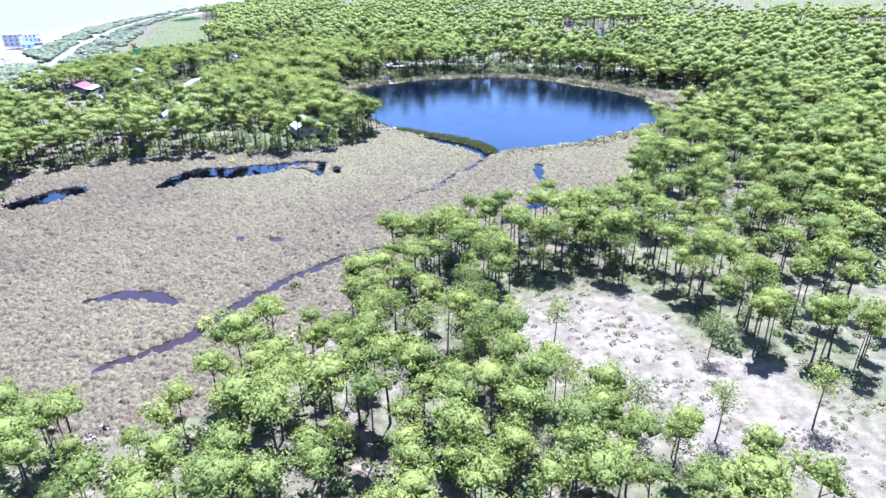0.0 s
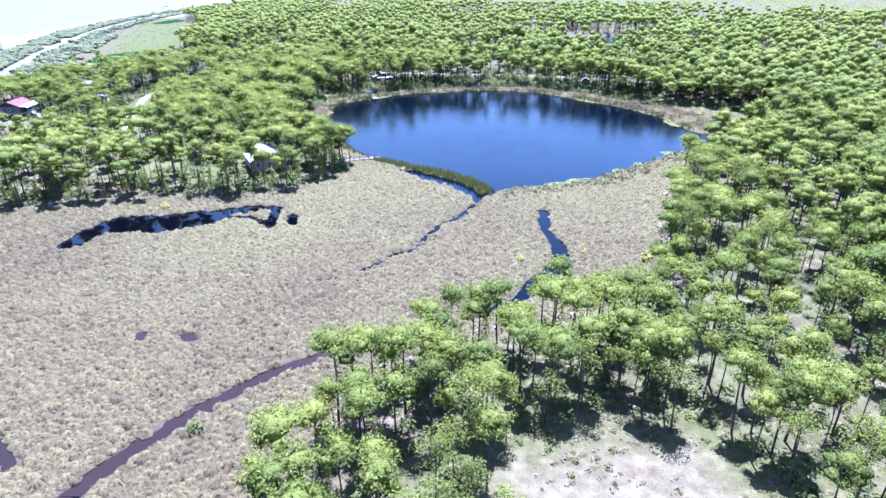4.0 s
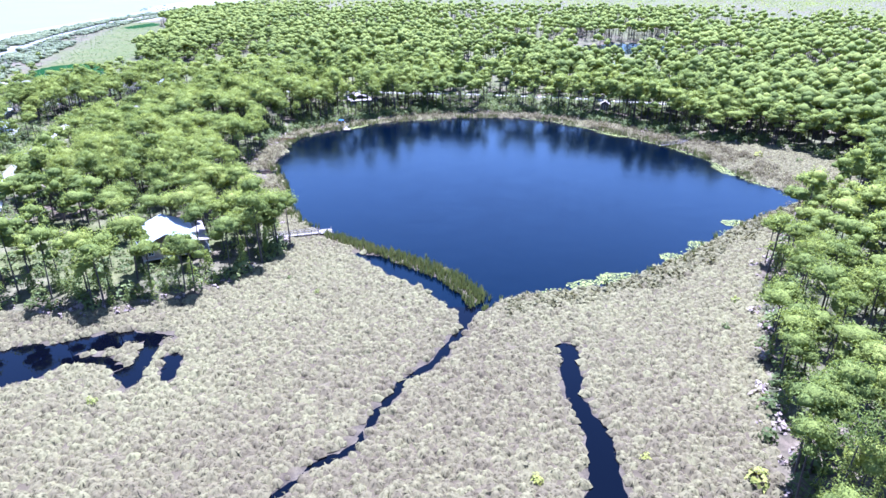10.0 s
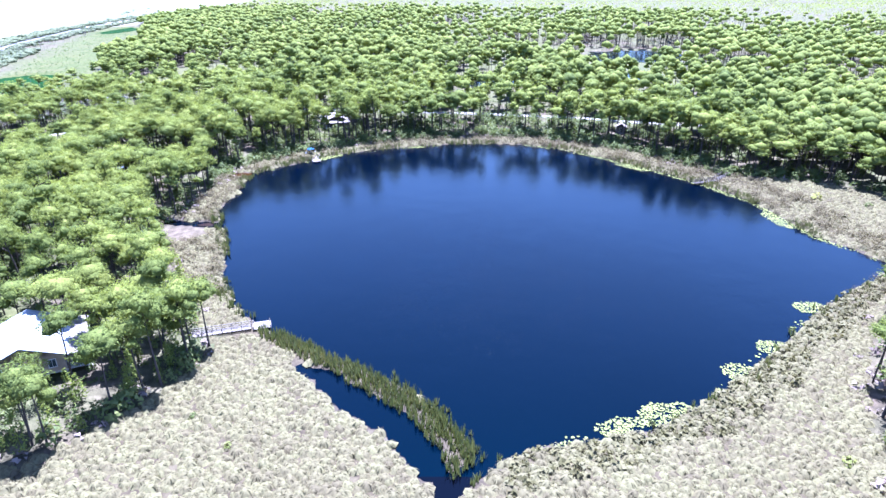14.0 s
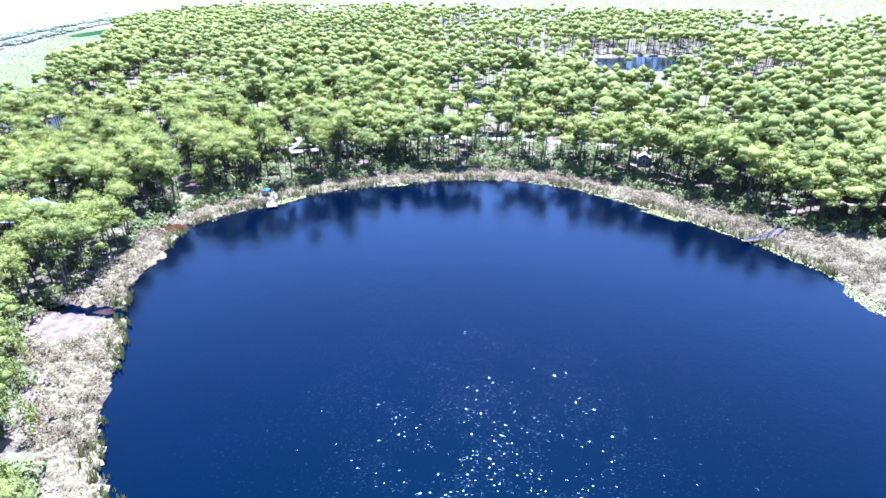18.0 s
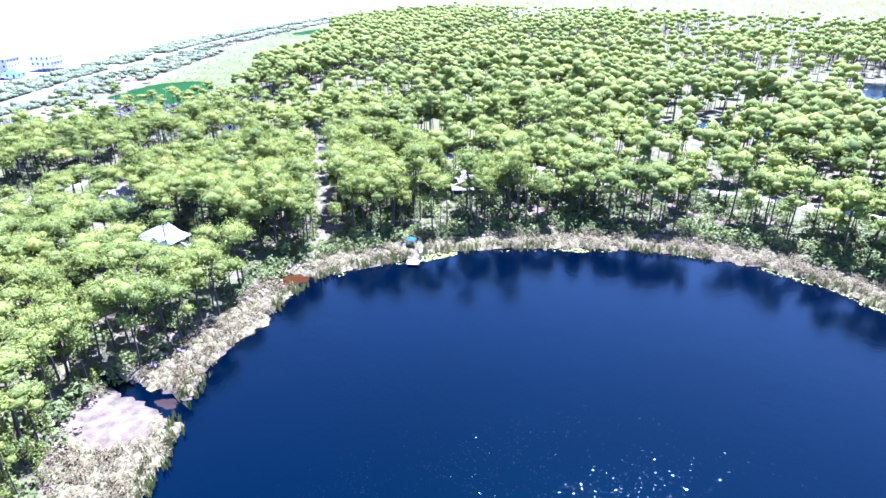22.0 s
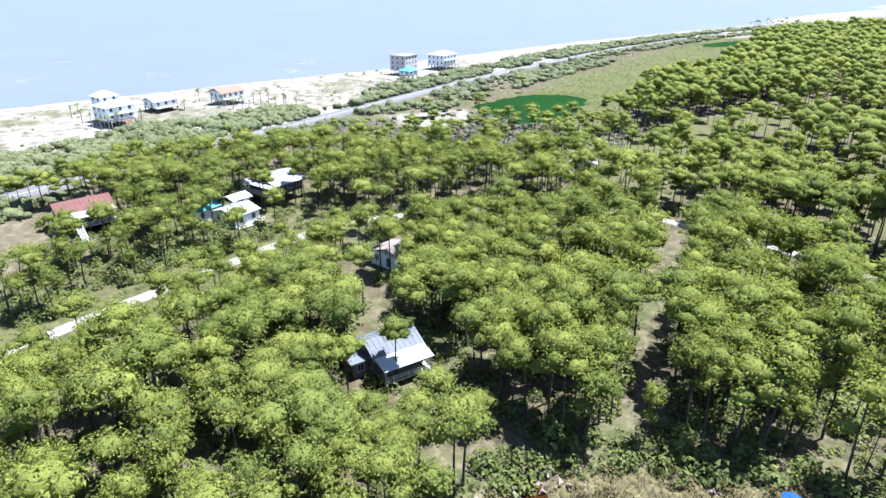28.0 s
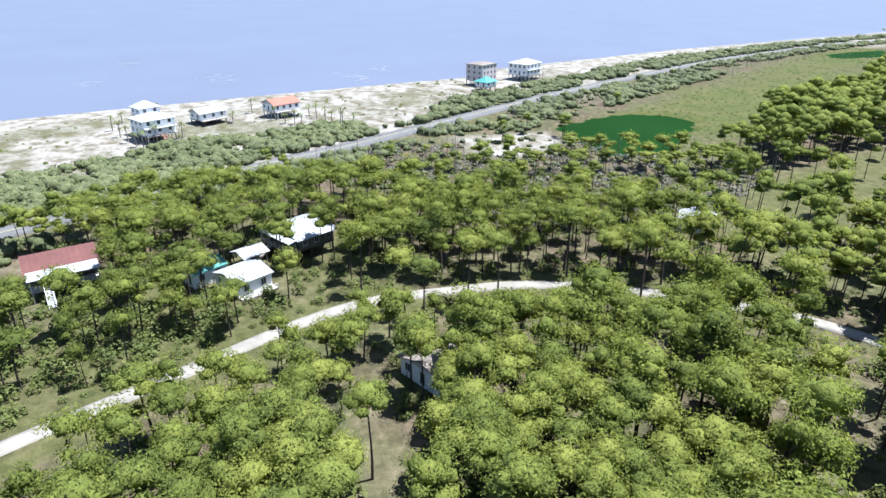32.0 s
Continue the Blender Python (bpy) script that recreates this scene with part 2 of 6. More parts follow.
GULLY = [(-60, 301, 3), (-52, 299.5, 3), (-46.5, 299, 3.5), (-40, 297, 4)]
INLET = [(-53, 340.5, 4.5), (-50, 340.3, 5.5), (-46, 340.5, 4.5)]
CREEKS = [CREEK_MOUTH, MAIN_CREEK, EAST_CREEK, POOL_STUB, WEST_POOLS, POOL_ARM, FAR_WEST_POOL, DITCH, SOUTH_POOL, PUDDLE, PUDDLE_EAST, GULLY, INLET]
FARPONDS = [[(128, 668), (160, 678), (204, 671), (186, 612), (150, 600), (120, 613)], [(24, 513), (41, 529), (63, 524), (66, 511), (36, 490)], [(112, 562), (140, 548), (138, 534), (110, 516)]]
COAST = [(-300, 0), (-335, 150), (-357, 288), (-371, 400), (-381, 500), (-391, 640), (-410, 800), (-432, 1040), (-480, 1400), (-560, 2000), (-700, 3200)]
BEACHROAD = [(-60, -300), (-110, -90), (-150, 60), (-185, 200), (-212, 294), (-225, 328), (-240, 366), (-250, 400), (-269, 452), (-294, 520), (-318, 600), (-343, 690), (-361, 790), (-372, 880), (-373, 960), (-369, 1070), (-371, 1177), (-378, 1400)]
LANE = [(-117, 276), (-124, 291), (-130, 309), (-135, 327), (-141, 349), (-142.5, 363), (-140, 375), (-135, 391), (-125, 406), (-112, 419), (-94, 431), (-60, 437), (-20, 434), (16, 430), (44, 426), (71, 420), (102, 410), (150, 400)]
SWALEPOLY = [(-243, 484), (-250, 530), (-262, 570), (-297, 655), (-318, 740), (-340, 800), (-350, 885), (-325, 890), (-308, 840), (-282, 800), (-247, 719), (-216, 630), (-208, 560), (-180, 515), (-178, 492), (-196, 474), (-218, 477)]
SWALEPOND = [(-243, 484), (-248, 508), (-247, 530), (-226, 543), (-206, 520), (-195, 496), (-197, 476), (-220, 474)]
FARSWALEPOND = [(-337, 812), (-338, 850), (-332, 885), (-318, 872), (-306, 838), (-314, 800), (-326, 797)]
SCRUBSAND = [(-246, 440), (-236, 474), (-218, 470), (-205, 445), (-222, 430)]
FARSAND = [(-372, 860), (-408, 945), (-402, 990), (-364, 1011), (-327, 927), (-350, 872)]
COASTWOOD = [(-412, 1008), (-362, 1045), (-345, 1110), (-352, 1260), (-440, 1260), (-430, 1100)]
REDYARD = [(-194, 312), (-178, 306), (-164, 300), (-163, 289), (-177, 286), (-196, 292)]
BAREPATCH = [(-226, 404), (-226, 440), (-203, 450), (-196, 405), (-207, 380)]


def smooth_line(pts, step=2.0):
    """Catmull-Rom through the points, resampled."""
    p = np.array(pts, float)
    p = np.vstack([2 * p[0] - p[1], p, 2 * p[-1] - p[-2]])
    out = []
    for a, b, c, d in zip(p, p[1:], p[2:], p[3:]):
        n = max(2, int(np.hypot(*(c - b)[:2]) / step))
        for u in np.arange(n) / n:
            out.append(0.5 * (2 * b + (c - a) * u + (2 * a - 5 * b + 4 * c - d) * u * u + (3 * b - a - 3 * c + d) * u ** 3))
    out.append(p[-2])
    return np.array(out)


def inside(poly, x, y):
    p = np.array(poly, float)
    r = np.zeros(np.shape(x), bool)
    for (x0, y0), (x1, y1) in zip(p, np.roll(p, -1, 0)):
        c = (y0 > y) != (y1 > y)
        r ^= c & (x < (x1 - x0) * (y - y0) / (y1 - y0 + 1e-12) + x0)
    return r


def seg_dist(pts, x, y, closed=False, width=False):
    """Distance to a polyline; with width, minus the half width that is its third number."""
    p = np.array(pts, float)
    q = np.roll(p, -1, 0) if closed else p[1:]
    best = np.full(np.shape(x), 1e9)
    for a, b in zip(p, q):
        d = b - a
        u = np.clip(((x - a[0]) * d[0] + (y - a[1]) * d[1]) / (d[0] ** 2 + d[1] ** 2 + 1e-9), 0, 1)
        v = np.hypot(x - a[0] - u * d[0], y - a[1] - u * d[1])
        if width:
            v = v - (a[2] + u * d[2]) / 2
        best = np.minimum(best, v)
    return best


def sdf(poly, x, y):
    d = seg_dist(poly, x, y, True)
    return np.where(inside(poly, x, y), -d, d)


def wob(x, y, s, seed=0.0):
    """Cheap smooth noise in -1..1."""
    a = np.sin(x * s * 1.0 + 1.3 * np.sin(y * s * 0.7 + seed) + seed * 2.1) + np.sin(y * s * 1.13 + 1.7 * np.sin(x * s * 0.9 - seed) + 4.2 + seed)
    b = np.sin(x * s * 2.3 + y * s * 1.9 + seed * 3.3) * np.cos(y * s * 2.7 - x * s * 1.1 + seed)
    return (a + b) / 3


LAKE_S = smooth_line(LAKE + LAKE[:1], 6)[:-1]
MARSH_S = smooth_line(MARSH + MARSH[:1], 8)[:-1]


POND_S = smooth_line(SWALEPOND + SWALEPOND[:1], 5)[:-1]


def coast_x(y):
    c = np.array(COAST, float)
    return np.interp(y, c[:, 1], c[:, 0])


def road_x(y):
    c = np.array(BEACHROAD, float)
    return np.interp(y, c[:, 1], c[:, 0])


def wet(x, y):
    """Signed distance to open water (negative in it), lake, creeks and ponds."""
    jag = 0.7 * wob(x, y, 0.9, 1.0) + 0.6 * wob(x, y, 2.3, 2.0)
    d = sdf(LAKE_S, x, y) + jag * 0.9
    for c in CREEKS:
        d = np.minimum(d, seg_dist(c, x, y, False, True) + 0.75 * jag)
    for p in FARPONDS:
        d = np.minimum(d, sdf(p, x, y) + 3 * jag)
    d = np.minimum(d, sdf(POND_S, x, y) + 2 * jag)
    d = np.minimum(d, sdf(FARSWALEPOND, x, y) + 2 * jag)
    return d


def height(x, y, w=None, ms=None):
    w = wet(x, y) if w is None else w
    ms = sdf(MARSH_S, x, y) if ms is None else ms
    land = 0.35 + 0.5 * np.clip(ms / 12, 0, 1) + 0.15 * wob(x, y, 0.11, 3)
    land = np.where(ms < 0, 0.22 + 0.06 * wob(x, y, 0.7, 5), land)
    s = x - coast_x(y)
    dune = 1.6 + 0.9 * wob(x, y, 0.09, 6) * np.clip(s / 40, 0, 1)
    f = np.clip((road_x(y) + 6 - x) / 18, 0, 1)
    land = land * (1 - f) + dune * f
    land = np.minimum(land, s * 0.045)
    bank = np.clip(w / 0.9, -1, 1)
    return np.where(w < 0.9, np.minimum(land, 0.24 * bank - 0.02 + 0.02 * (w > 0)), land)


# ---- mesh helpers ----
def mesh_np(name, v, f, mat, parent=None, smooth=False, **attrs):
    """One mesh object from numpy vertices and faces (all with the same number of corners)."""
    v, f = np.asarray(v, np.float32), np.asarray(f, np.int32)
    me = bpy.data.meshes.new(name)
    k = f.shape[1]
    me.vertices.add(len(v))
    me.vertices.foreach_set("co", v.ravel())
    me.loops.add(f.size)
    me.loops.foreach_set("vertex_index", f.ravel())
    me.polygons.add(len(f))
    me.polygons.foreach_set("loop_start", np.arange(0, f.size, k, dtype=np.int32))
    if smooth:
        me.polygons.foreach_set("use_smooth", np.ones(len(f), bool))
    for key, a in attrs.items():
        a = np.asarray(a, np.float32)
        at = me.attributes.new(key, "FLOAT" if a.ndim == 1 else "FLOAT_COLOR", "POINT")
        at.data.foreach_set("value" if a.ndim == 1 else "color", a.ravel())
    me.materials.append(mat)
    me.update(calc_edges=True)
    ob = new(name, me)
    if parent:
        ob.parent = parent
    return ob


def part(name, bm, mat, parent=None, label=""):
    me = bpy.data.meshes.new(name)
    bm.to_mesh(me)
    bm.free()
    me.materials.append(mat)
    ob = new(name, me)
    if parent:
        ob.parent = parent
    if label:
        ob["label"] = label
    return ob


def box(bm, x0, x1, y0, y1, z0, z1, rot=0.0):
    vs = [bm.verts.new((x, y, z)) for z in (z0, z1) for x, y in ((x0, y0), (x1, y0), (x1, y1), (x0, y1))]
    for i in ((3, 2, 1, 0), (4, 5, 6, 7), (0, 1, 5, 4), (1, 2, 6, 5), (2, 3, 7, 6), (3, 0, 4, 7)):
        bm.faces.new([vs[k] for k in i])
    return vs


def boxed(name, dims, mat, parent, label="", bevel=0.0):
    bm = bmesh.new()
    box(bm, *dims)
    if bevel:
        bmesh.ops.bevel(bm, geom=bm.edges[:], offset=bevel, segments=1, affect="EDGES")
    return part(name, bm, mat, parent, label)


def tube(p, r, sides=6, cap=True):
    """Vertices and quads of a tapered tube along the points p with radii r."""
    p, r = np.asarray(p, float), np.asarray(r, float)
    a = np.arange(sides) / sides * 2 * math.pi
    d = np.gradient(p, axis=0)
    d /= np.linalg.norm(d, axis=1)[:, None] + 1e-9
    ref = np.where(np.abs(d[:, 2:3]) > 0.9, [[1.0, 0, 0]], [[0, 0, 1.0]])
    u = np.cross(ref, d)
    u /= np.linalg.norm(u, axis=1)[:, None]
    w = np.cross(d, u)
    v = p[:, None] + r[:, None, None] * (np.cos(a)[None, :, None] * u[:, None] + np.sin(a)[None, :, None] * w[:, None])
    i, j = np.meshgrid(np.arange(len(p) - 1), np.arange(sides), indexing="ij")
    k = (j + 1) % sides
    f = np.stack([i * sides + j, i * sides + k, (i + 1) * sides + k, (i + 1) * sides + j], -1).reshape(-1, 4)
    return v.reshape(-1, 3), f


def join(bits):
    vs, fs, n = [], [], 0
    for v, f in bits:
        vs.append(v)
        fs.append(f + n)
        n += len(v)
    return np.vstack(vs), np.vstack(fs)

# ---- ground ----
def axis(a, b, step, far0, far1, grow=1.22):
    mid = np.arange(a, b + step, step)
    lo, hi, s = [], [], step
    p = a
    while p > far0:
        s = min(s * grow, 60)
        p -= s
        lo.append(p)
    p, s = mid[-1], step
    while p < far1:
        s = min(s * grow, 60)
        p += s
        hi.append(p)
    return np.array(lo[::-1] + list(mid) + hi)


GX, GY = axis(-124, 120, 1.35, -1500, 2200), axis(78, 392, 1.35, -500, 3200)
GX = np.unique(np.concatenate([GX, np.arange(-262, -180, 3.1), np.arange(124, 212, 5.3)]))
GX = np.unique(np.concatenate([GX, np.arange(-345, -298, 4.3)]))
GY = np.unique(np.concatenate([GY, np.arange(790, 892, 6.7), np.arange(470, 552, 3.1), np.arange(555, 690, 6.3)]))
gx, gy = np.meshgrid(GX, GY)
gx, gy = gx.ravel(), gy.ravel()
g_wet, g_marsh = wet(gx, gy), sdf(MARSH_S, gx, gy)
gz = height(gx, gy, g_wet, g_marsh)
gz = np.where(gx < coast_x(gy) - 2, -1.2, gz)
nx, ny = len(GX), len(GY)
ii, jj = np.meshgrid(np.arange(ny - 1), np.arange(nx - 1), indexing="ij")
gf = np.stack([ii * nx + jj, ii * nx + jj + 1, (ii + 1) * nx + jj + 1, (ii + 1) * nx + jj], -1).reshape(-1, 4)


def soft(d, w):
    return np.clip(0.5 - d / w, 0, 1)


YARDS = [((-62, 226, 10), (-45, 247, 7), (-88, 238, 16), (-66, 232, 8)), ((-167, 370, 7), (-163, 368, 6)), ((-284, 331, 6), (-276, 342, 5)), ((-300, 352, 4), (-296, 368, 4))]
sand = np.maximum(soft(sdf(CLEARING, gx, gy) + 2.5 + 5 * wob(gx, gy, 0.12, 2), 10), soft(gx - road_x(gy) - 4 + 6 * wob(gx, gy, 0.1, 1), 8))
sand = np.maximum.reduce([sand, soft(sdf(SCRUBSAND, gx, gy), 6), soft(sdf(FARSAND, gx, gy), 20)])
sand = np.maximum(sand, 0.32 * soft(seg_dist([(-54, 294), (-48, 293)], gx, gy) - 4 + 1.5 * wob(gx, gy, 0.5, 2), 3))
PATHS = [[(-90, 424, 5), (-80, 408, 4), (-71, 395, 3), (-64, 381, 4), (-58, 370, 3), (-52, 360, 3)], [(-119, 355, 5), (-108, 347, 5), (-99, 346, 5), (-92, 345, 4)], [(-62, 338, 5), (-58, 345, 4)],
         [(-88, 416, 5), (-84, 400, 3)], [(-160, 345, 6), (-152, 352, 4), (-143, 358, 4)], [(-95, 235, 5), (-84, 240, 4), (-74, 236, 3)], [(-190, 285, 9), (-178, 290, 11), (-166, 295, 9), (-156, 292, 6), (-146, 288, 6), (-124, 291, 3)]]
for pth in PATHS:
    sand = np.maximum(sand, 0.5 * soft(seg_dist(pth, gx, gy, False, True) + 1.0 + 1.8 * wob(gx, gy, 0.5, 3), 3))
sand = np.maximum(sand, 0.7 * soft(sdf(REDYARD, gx, gy) + 2 * wob(gx, gy, 0.3, 2), 4))
green = soft(sdf(SWALEPOLY, gx, gy) + 4 * wob(gx, gy, 0.07, 2), 12)
for yard in YARDS:
    green = np.maximum(green, 0.8 * soft(seg_dist([(a, b, 2 * c) for a, b, c in yard], gx, gy, False, True) + 2.0 * wob(gx, gy, 0.3, 3), 4))
green = np.maximum(green, 0.75 * soft(np.abs(seg_dist(LANE, gx, gy) - 4) - 2.2, 2))
green = np.maximum(green, 0.6 * soft(seg_dist([(-140, 290), (-150, 330), (-152, 352)], gx, gy) - 18 + 6 * wob(gx, gy, 0.2, 4), 10))
green = np.maximum(green, 0.8 * soft(seg_dist([(-123, 361), (-112, 355.5)], gx, gy) - 2, 2))
green = np.maximum(green, 0.3 * soft(seg_dist([(30, 120), (70, 110), (110, 130), (90, 180)], gx, gy) - 22 + 10 * wob(gx, gy, 0.08, 4), 16))
green = np.maximum(green, 0.5 * soft(np.abs(gx - road_x(gy)) - 12 + 6 * wob(gx, gy, 0.13, 7), 8) * (np.abs(gx - road_x(gy)) > 3))
marshy = soft(g_marsh + 1.5 * wob(gx, gy, 0.35, 2), 3)
sand = np.maximum(sand, 0.35 * soft(seg_dist([(60, 60), (80, 75), (95, 110)], gx, gy) - 20 + 12 * wob(gx, gy, 0.1, 5), 14))
beach = np.maximum.reduce([soft(gx - road_x(gy) - 4 + 6 * wob(gx, gy, 0.1, 1), 8), soft(sdf(SCRUBSAND, gx, gy), 6), soft(sdf(FARSAND, gx, gy), 20)])
sand = sand * (1 - 0.75 * (gx < 70) * (gx > 5) * np.clip((gy - 104 + 6 * wob(gx, gy, 0.25, 3)) / 6, 0, 1) * (gy < 122))
green = np.maximum(green, 0.65 * soft(np.abs(sdf(CLEARING, gx, gy) - 1) - 6 + 7 * wob(gx, gy, 0.16, 6), 8))
dune_green = 0.65 * np.clip(wob(gx, gy, 0.07, 5) + 0.5 * wob(gx, gy, 0.21, 3) + 0.3, 0, 1) * (gx - coast_x(gy) > 22) * (gx < road_x(gy))
sand = sand * (1 - dune_green)
green = np.maximum(green, dune_green)
brown = np.clip(0.8 - np.hypot(gx + 190, gy - 515) / 32, 0, 0.7)
green = green * (1 - brown)
mud = soft(g_wet - 0.7 + 0.5 * wob(gx, gy, 0.5, 3), 1.6) * marshy
thin = (gy > 448) * (gx > -160) * np.clip(0.9 * wob(gx, gy, 0.021, 3) + 0.7 * wob(gx, gy, 0.075, 6) + 0.4, 0, 1) * (1 - marshy)
sand = np.maximum(sand, 0.1 * thin)
green = np.maximum(green, 0.8 * thin)
marshy = marshy * (1 - 0.9 * soft(seg_dist([(-54, 294), (-48, 293)], gx, gy) - 4 + 1.5 * wob(gx, gy, 0.5, 2), 3))
cover = np.stack([sand * (1 - marshy), marshy, green * (1 - marshy), beach], -1)

gm, nt, b = shader("ground of sand, straw and grass", 0.95, 0, 0.1)
at = node(nt, "Attribute")
at.attribute_name = "cover"
sep = node(nt, "SeparateColor")
nt.links.new(at.outputs["Color"], sep.inputs[0])
n_big, n_mid, n_fine = noise_tex(nt, 0.05, 3), noise_tex(nt, 0.55, 4), noise_tex(nt, 5.0, 3)
floor_c = mix(nt, ramp(nt, n_big.outputs[0], [(0.35, (0, 0, 0)), (0.65, (1, 1, 1))]), ramp(nt, n_mid.outputs[0], [(0.3, (0.042, 0.032, 0.022)), (0.55, (0.085, 0.063, 0.044)), (0.75, (0.14, 0.11, 0.082))]),
              ramp(nt, n_mid.outputs[0], [(0.3, (0.036, 0.04, 0.018)), (0.55, (0.07, 0.072, 0.032)), (0.75, (0.125, 0.105, 0.062))]))
sand_c = ramp(nt, n_mid.outputs[0], [(0.25, (0.066, 0.052, 0.034)), (0.45, (0.1, 0.083, 0.053)), (0.72, (0.15, 0.13, 0.09))])
marsh_c = ramp(nt, n_mid.outputs[0], [(0.25, (0.036, 0.027, 0.017)), (0.5, (0.06, 0.047, 0.028)), (0.75, (0.09, 0.074, 0.044))])
green_c = ramp(nt, n_mid.outputs[0], [(0.25, (0.035, 0.043, 0.013)), (0.5, (0.053, 0.062, 0.017)), (0.75, (0.083, 0.086, 0.029))])
green_c = mix(nt, ramp(nt, n_big.outputs[0], [(0.42, (0, 0, 0)), (0.62, (1, 1, 1))]), green_c, ramp(nt, n_mid.outputs[0], [(0.3, (0.048, 0.051, 0.017)), (0.7, (0.088, 0.084, 0.032))]))
c = mix(nt, sep.outputs[2], floor_c, green_c)
sand_c = mix(nt, at.outputs["Alpha"], sand_c, ramp(nt, n_mid.outputs[0], [(0.2, (0.15, 0.13, 0.1)), (0.42, (0.225, 0.21, 0.185)), (0.7, (0.28, 0.265, 0.245))]))
sand_c = mix(nt, ramp(nt, noise_tex(nt, 0.16, 4, rough=0.65).outputs[0], [(0.4, (0.85, 0.85, 0.85)), (0.58, (0, 0, 0))]), sand_c, ramp(nt, n_mid.outputs[0], [(0.3, (0.062, 0.052, 0.031)), (0.7, (0.11, 0.093, 0.06))]))
c = mix(nt, sep.outputs[0], c, sand_c)
c = mix(nt, sep.outputs[1], c, marsh_c)
wet_at = node(nt, "Attribute")
wet_at.attribute_name = "mud"
c = mix(nt, wet_at.outputs["Fac"], c, ramp(nt, n_mid.outputs[0], [(0.3, (0.03, 0.024, 0.018)), (0.7, (0.07, 0.055, 0.04))]))
fine = ramp(nt, n_fine.outputs[0], [(0.3, (0.72, 0.72, 0.72)), (0.7, (1.15, 1.15, 1.15))])
nt.links.new(mix(nt, 1.0, c, fine, "MULTIPLY"), b.inputs["Base Color"])
bump(nt, b, n_fine.outputs[0], 0.5, 0.15)
ground = mesh_np("ground", np.stack([gx, gy, gz], -1), gf, gm, smooth=True, cover=cover, mud=mud)
tagged(ground, "sandy coastal ground with pine straw, marsh and beach", "ground", kind="structure")


def sheet(name, x0, x1, y0, y1, z, mat, label, n=1):
    xs, ys = np.linspace(x0, x1, n + 1), np.linspace(y0, y1, n + 1)
    v = np.stack([*(a.ravel() for a in np.meshgrid(xs, ys)), np.full((n + 1) ** 2, z)], -1)
    i, j = (a.ravel() for a in np.meshgrid(np.arange(n), np.arange(n), indexing="ij"))
    f = np.stack([i * (n + 1) + j, i * (n + 1) + j + 1, (i + 1) * (n + 1) + j + 1, (i + 1) * (n + 1) + j], -1)
    ob = mesh_np(name, v, f, mat)
    return tagged(ob, label, "water", kind="structure")


sheet("water_lake", -130, 146, 213, 396, 0.0, LAKEWATER, "dark blue freshwater lake with still surface")
sheet("water_marsh", -130, 146, 70, 213, 0.0, MARSHWATER, "dark still water of marsh creeks and pools")
sheet("water_pond", 20, 215, 480, 690, 0.0, LAKEWATER, "dark blue ponds among far pines")
sheet("water_swale", -262, -188, 470, 548, 0.0, GREENWATER, "dark green pond in the grassy swale")
sheet("water_far_swale", -345, -300, 790, 892, 0.0, GREENWATER, "second green pond far along the swale")
sheet("water_sea", -4800, -230, -1500, 4800, -0.1, SEAWATER, "calm pale blue sea beyond the beach")


def ribbon(name, line, width, lift, mat, label, category, step=3.0):
    p = smooth_line(line, step)
    d = np.gradient(p, axis=0)
    n = np.stack([-d[:, 1], d[:, 0]], -1) / np.hypot(d[:, 0], d[:, 1])[:, None]
    us = np.array([-0.5, -0.47, -0.2, 0, 0.2, 0.47, 0.5]) * width
    v = []
    for u in us:
        q = p + n * u
        v.append(np.stack([q[:, 0], q[:, 1], np.zeros(len(q))], -1))
    v = np.stack(v, 1)
    zmid = np.maximum(height(p[:, 0], p[:, 1]), 0.3)
    k = np.ones(9) / 9
    zmid = np.convolve(np.pad(zmid, 4, mode="edge"), k, "valid")
    v[:, :, 2] = zmid[:, None] + lift + 0.06 * (1 - np.abs(us) / width * 2)[None]
    v[:, 0, 2] -= lift + 0.6
    v[:, -1, 2] -= lift + 0.6
    m = len(us)
    i, j = (a.ravel() for a in np.meshgrid(np.arange(len(p) - 1), np.arange(m - 1), indexing="ij"))
    f = np.stack([i * m + j, i * m + j + 1, (i + 1) * m + j + 1, (i + 1) * m + j][::-1], -1)
    return tagged(mesh_np(name, v.reshape(-1, 3), f, mat), label, category, kind="structure")


ASPHALT = plain("sunbleached grey asphalt", (0.095, 0.094, 0.093), 0.9, 0.15, 0.4)
LANESAND = plain("pale packed sand lane", (0.2, 0.185, 0.16), 0.95, 0.2, 0.35)
PAINTYELLOW = plain("faded yellow road paint", (0.3, 0.26, 0.13), 0.8)
ribbon("road_beach", BEACHROAD, 8.6, 0.35, ASPHALT, "sun-bleached asphalt beach road along the dunes", "road")
ribbon("road_lane", LANE, 3.3, 0.2, LANESAND, "pale sandy lane through the pine wood", "road")


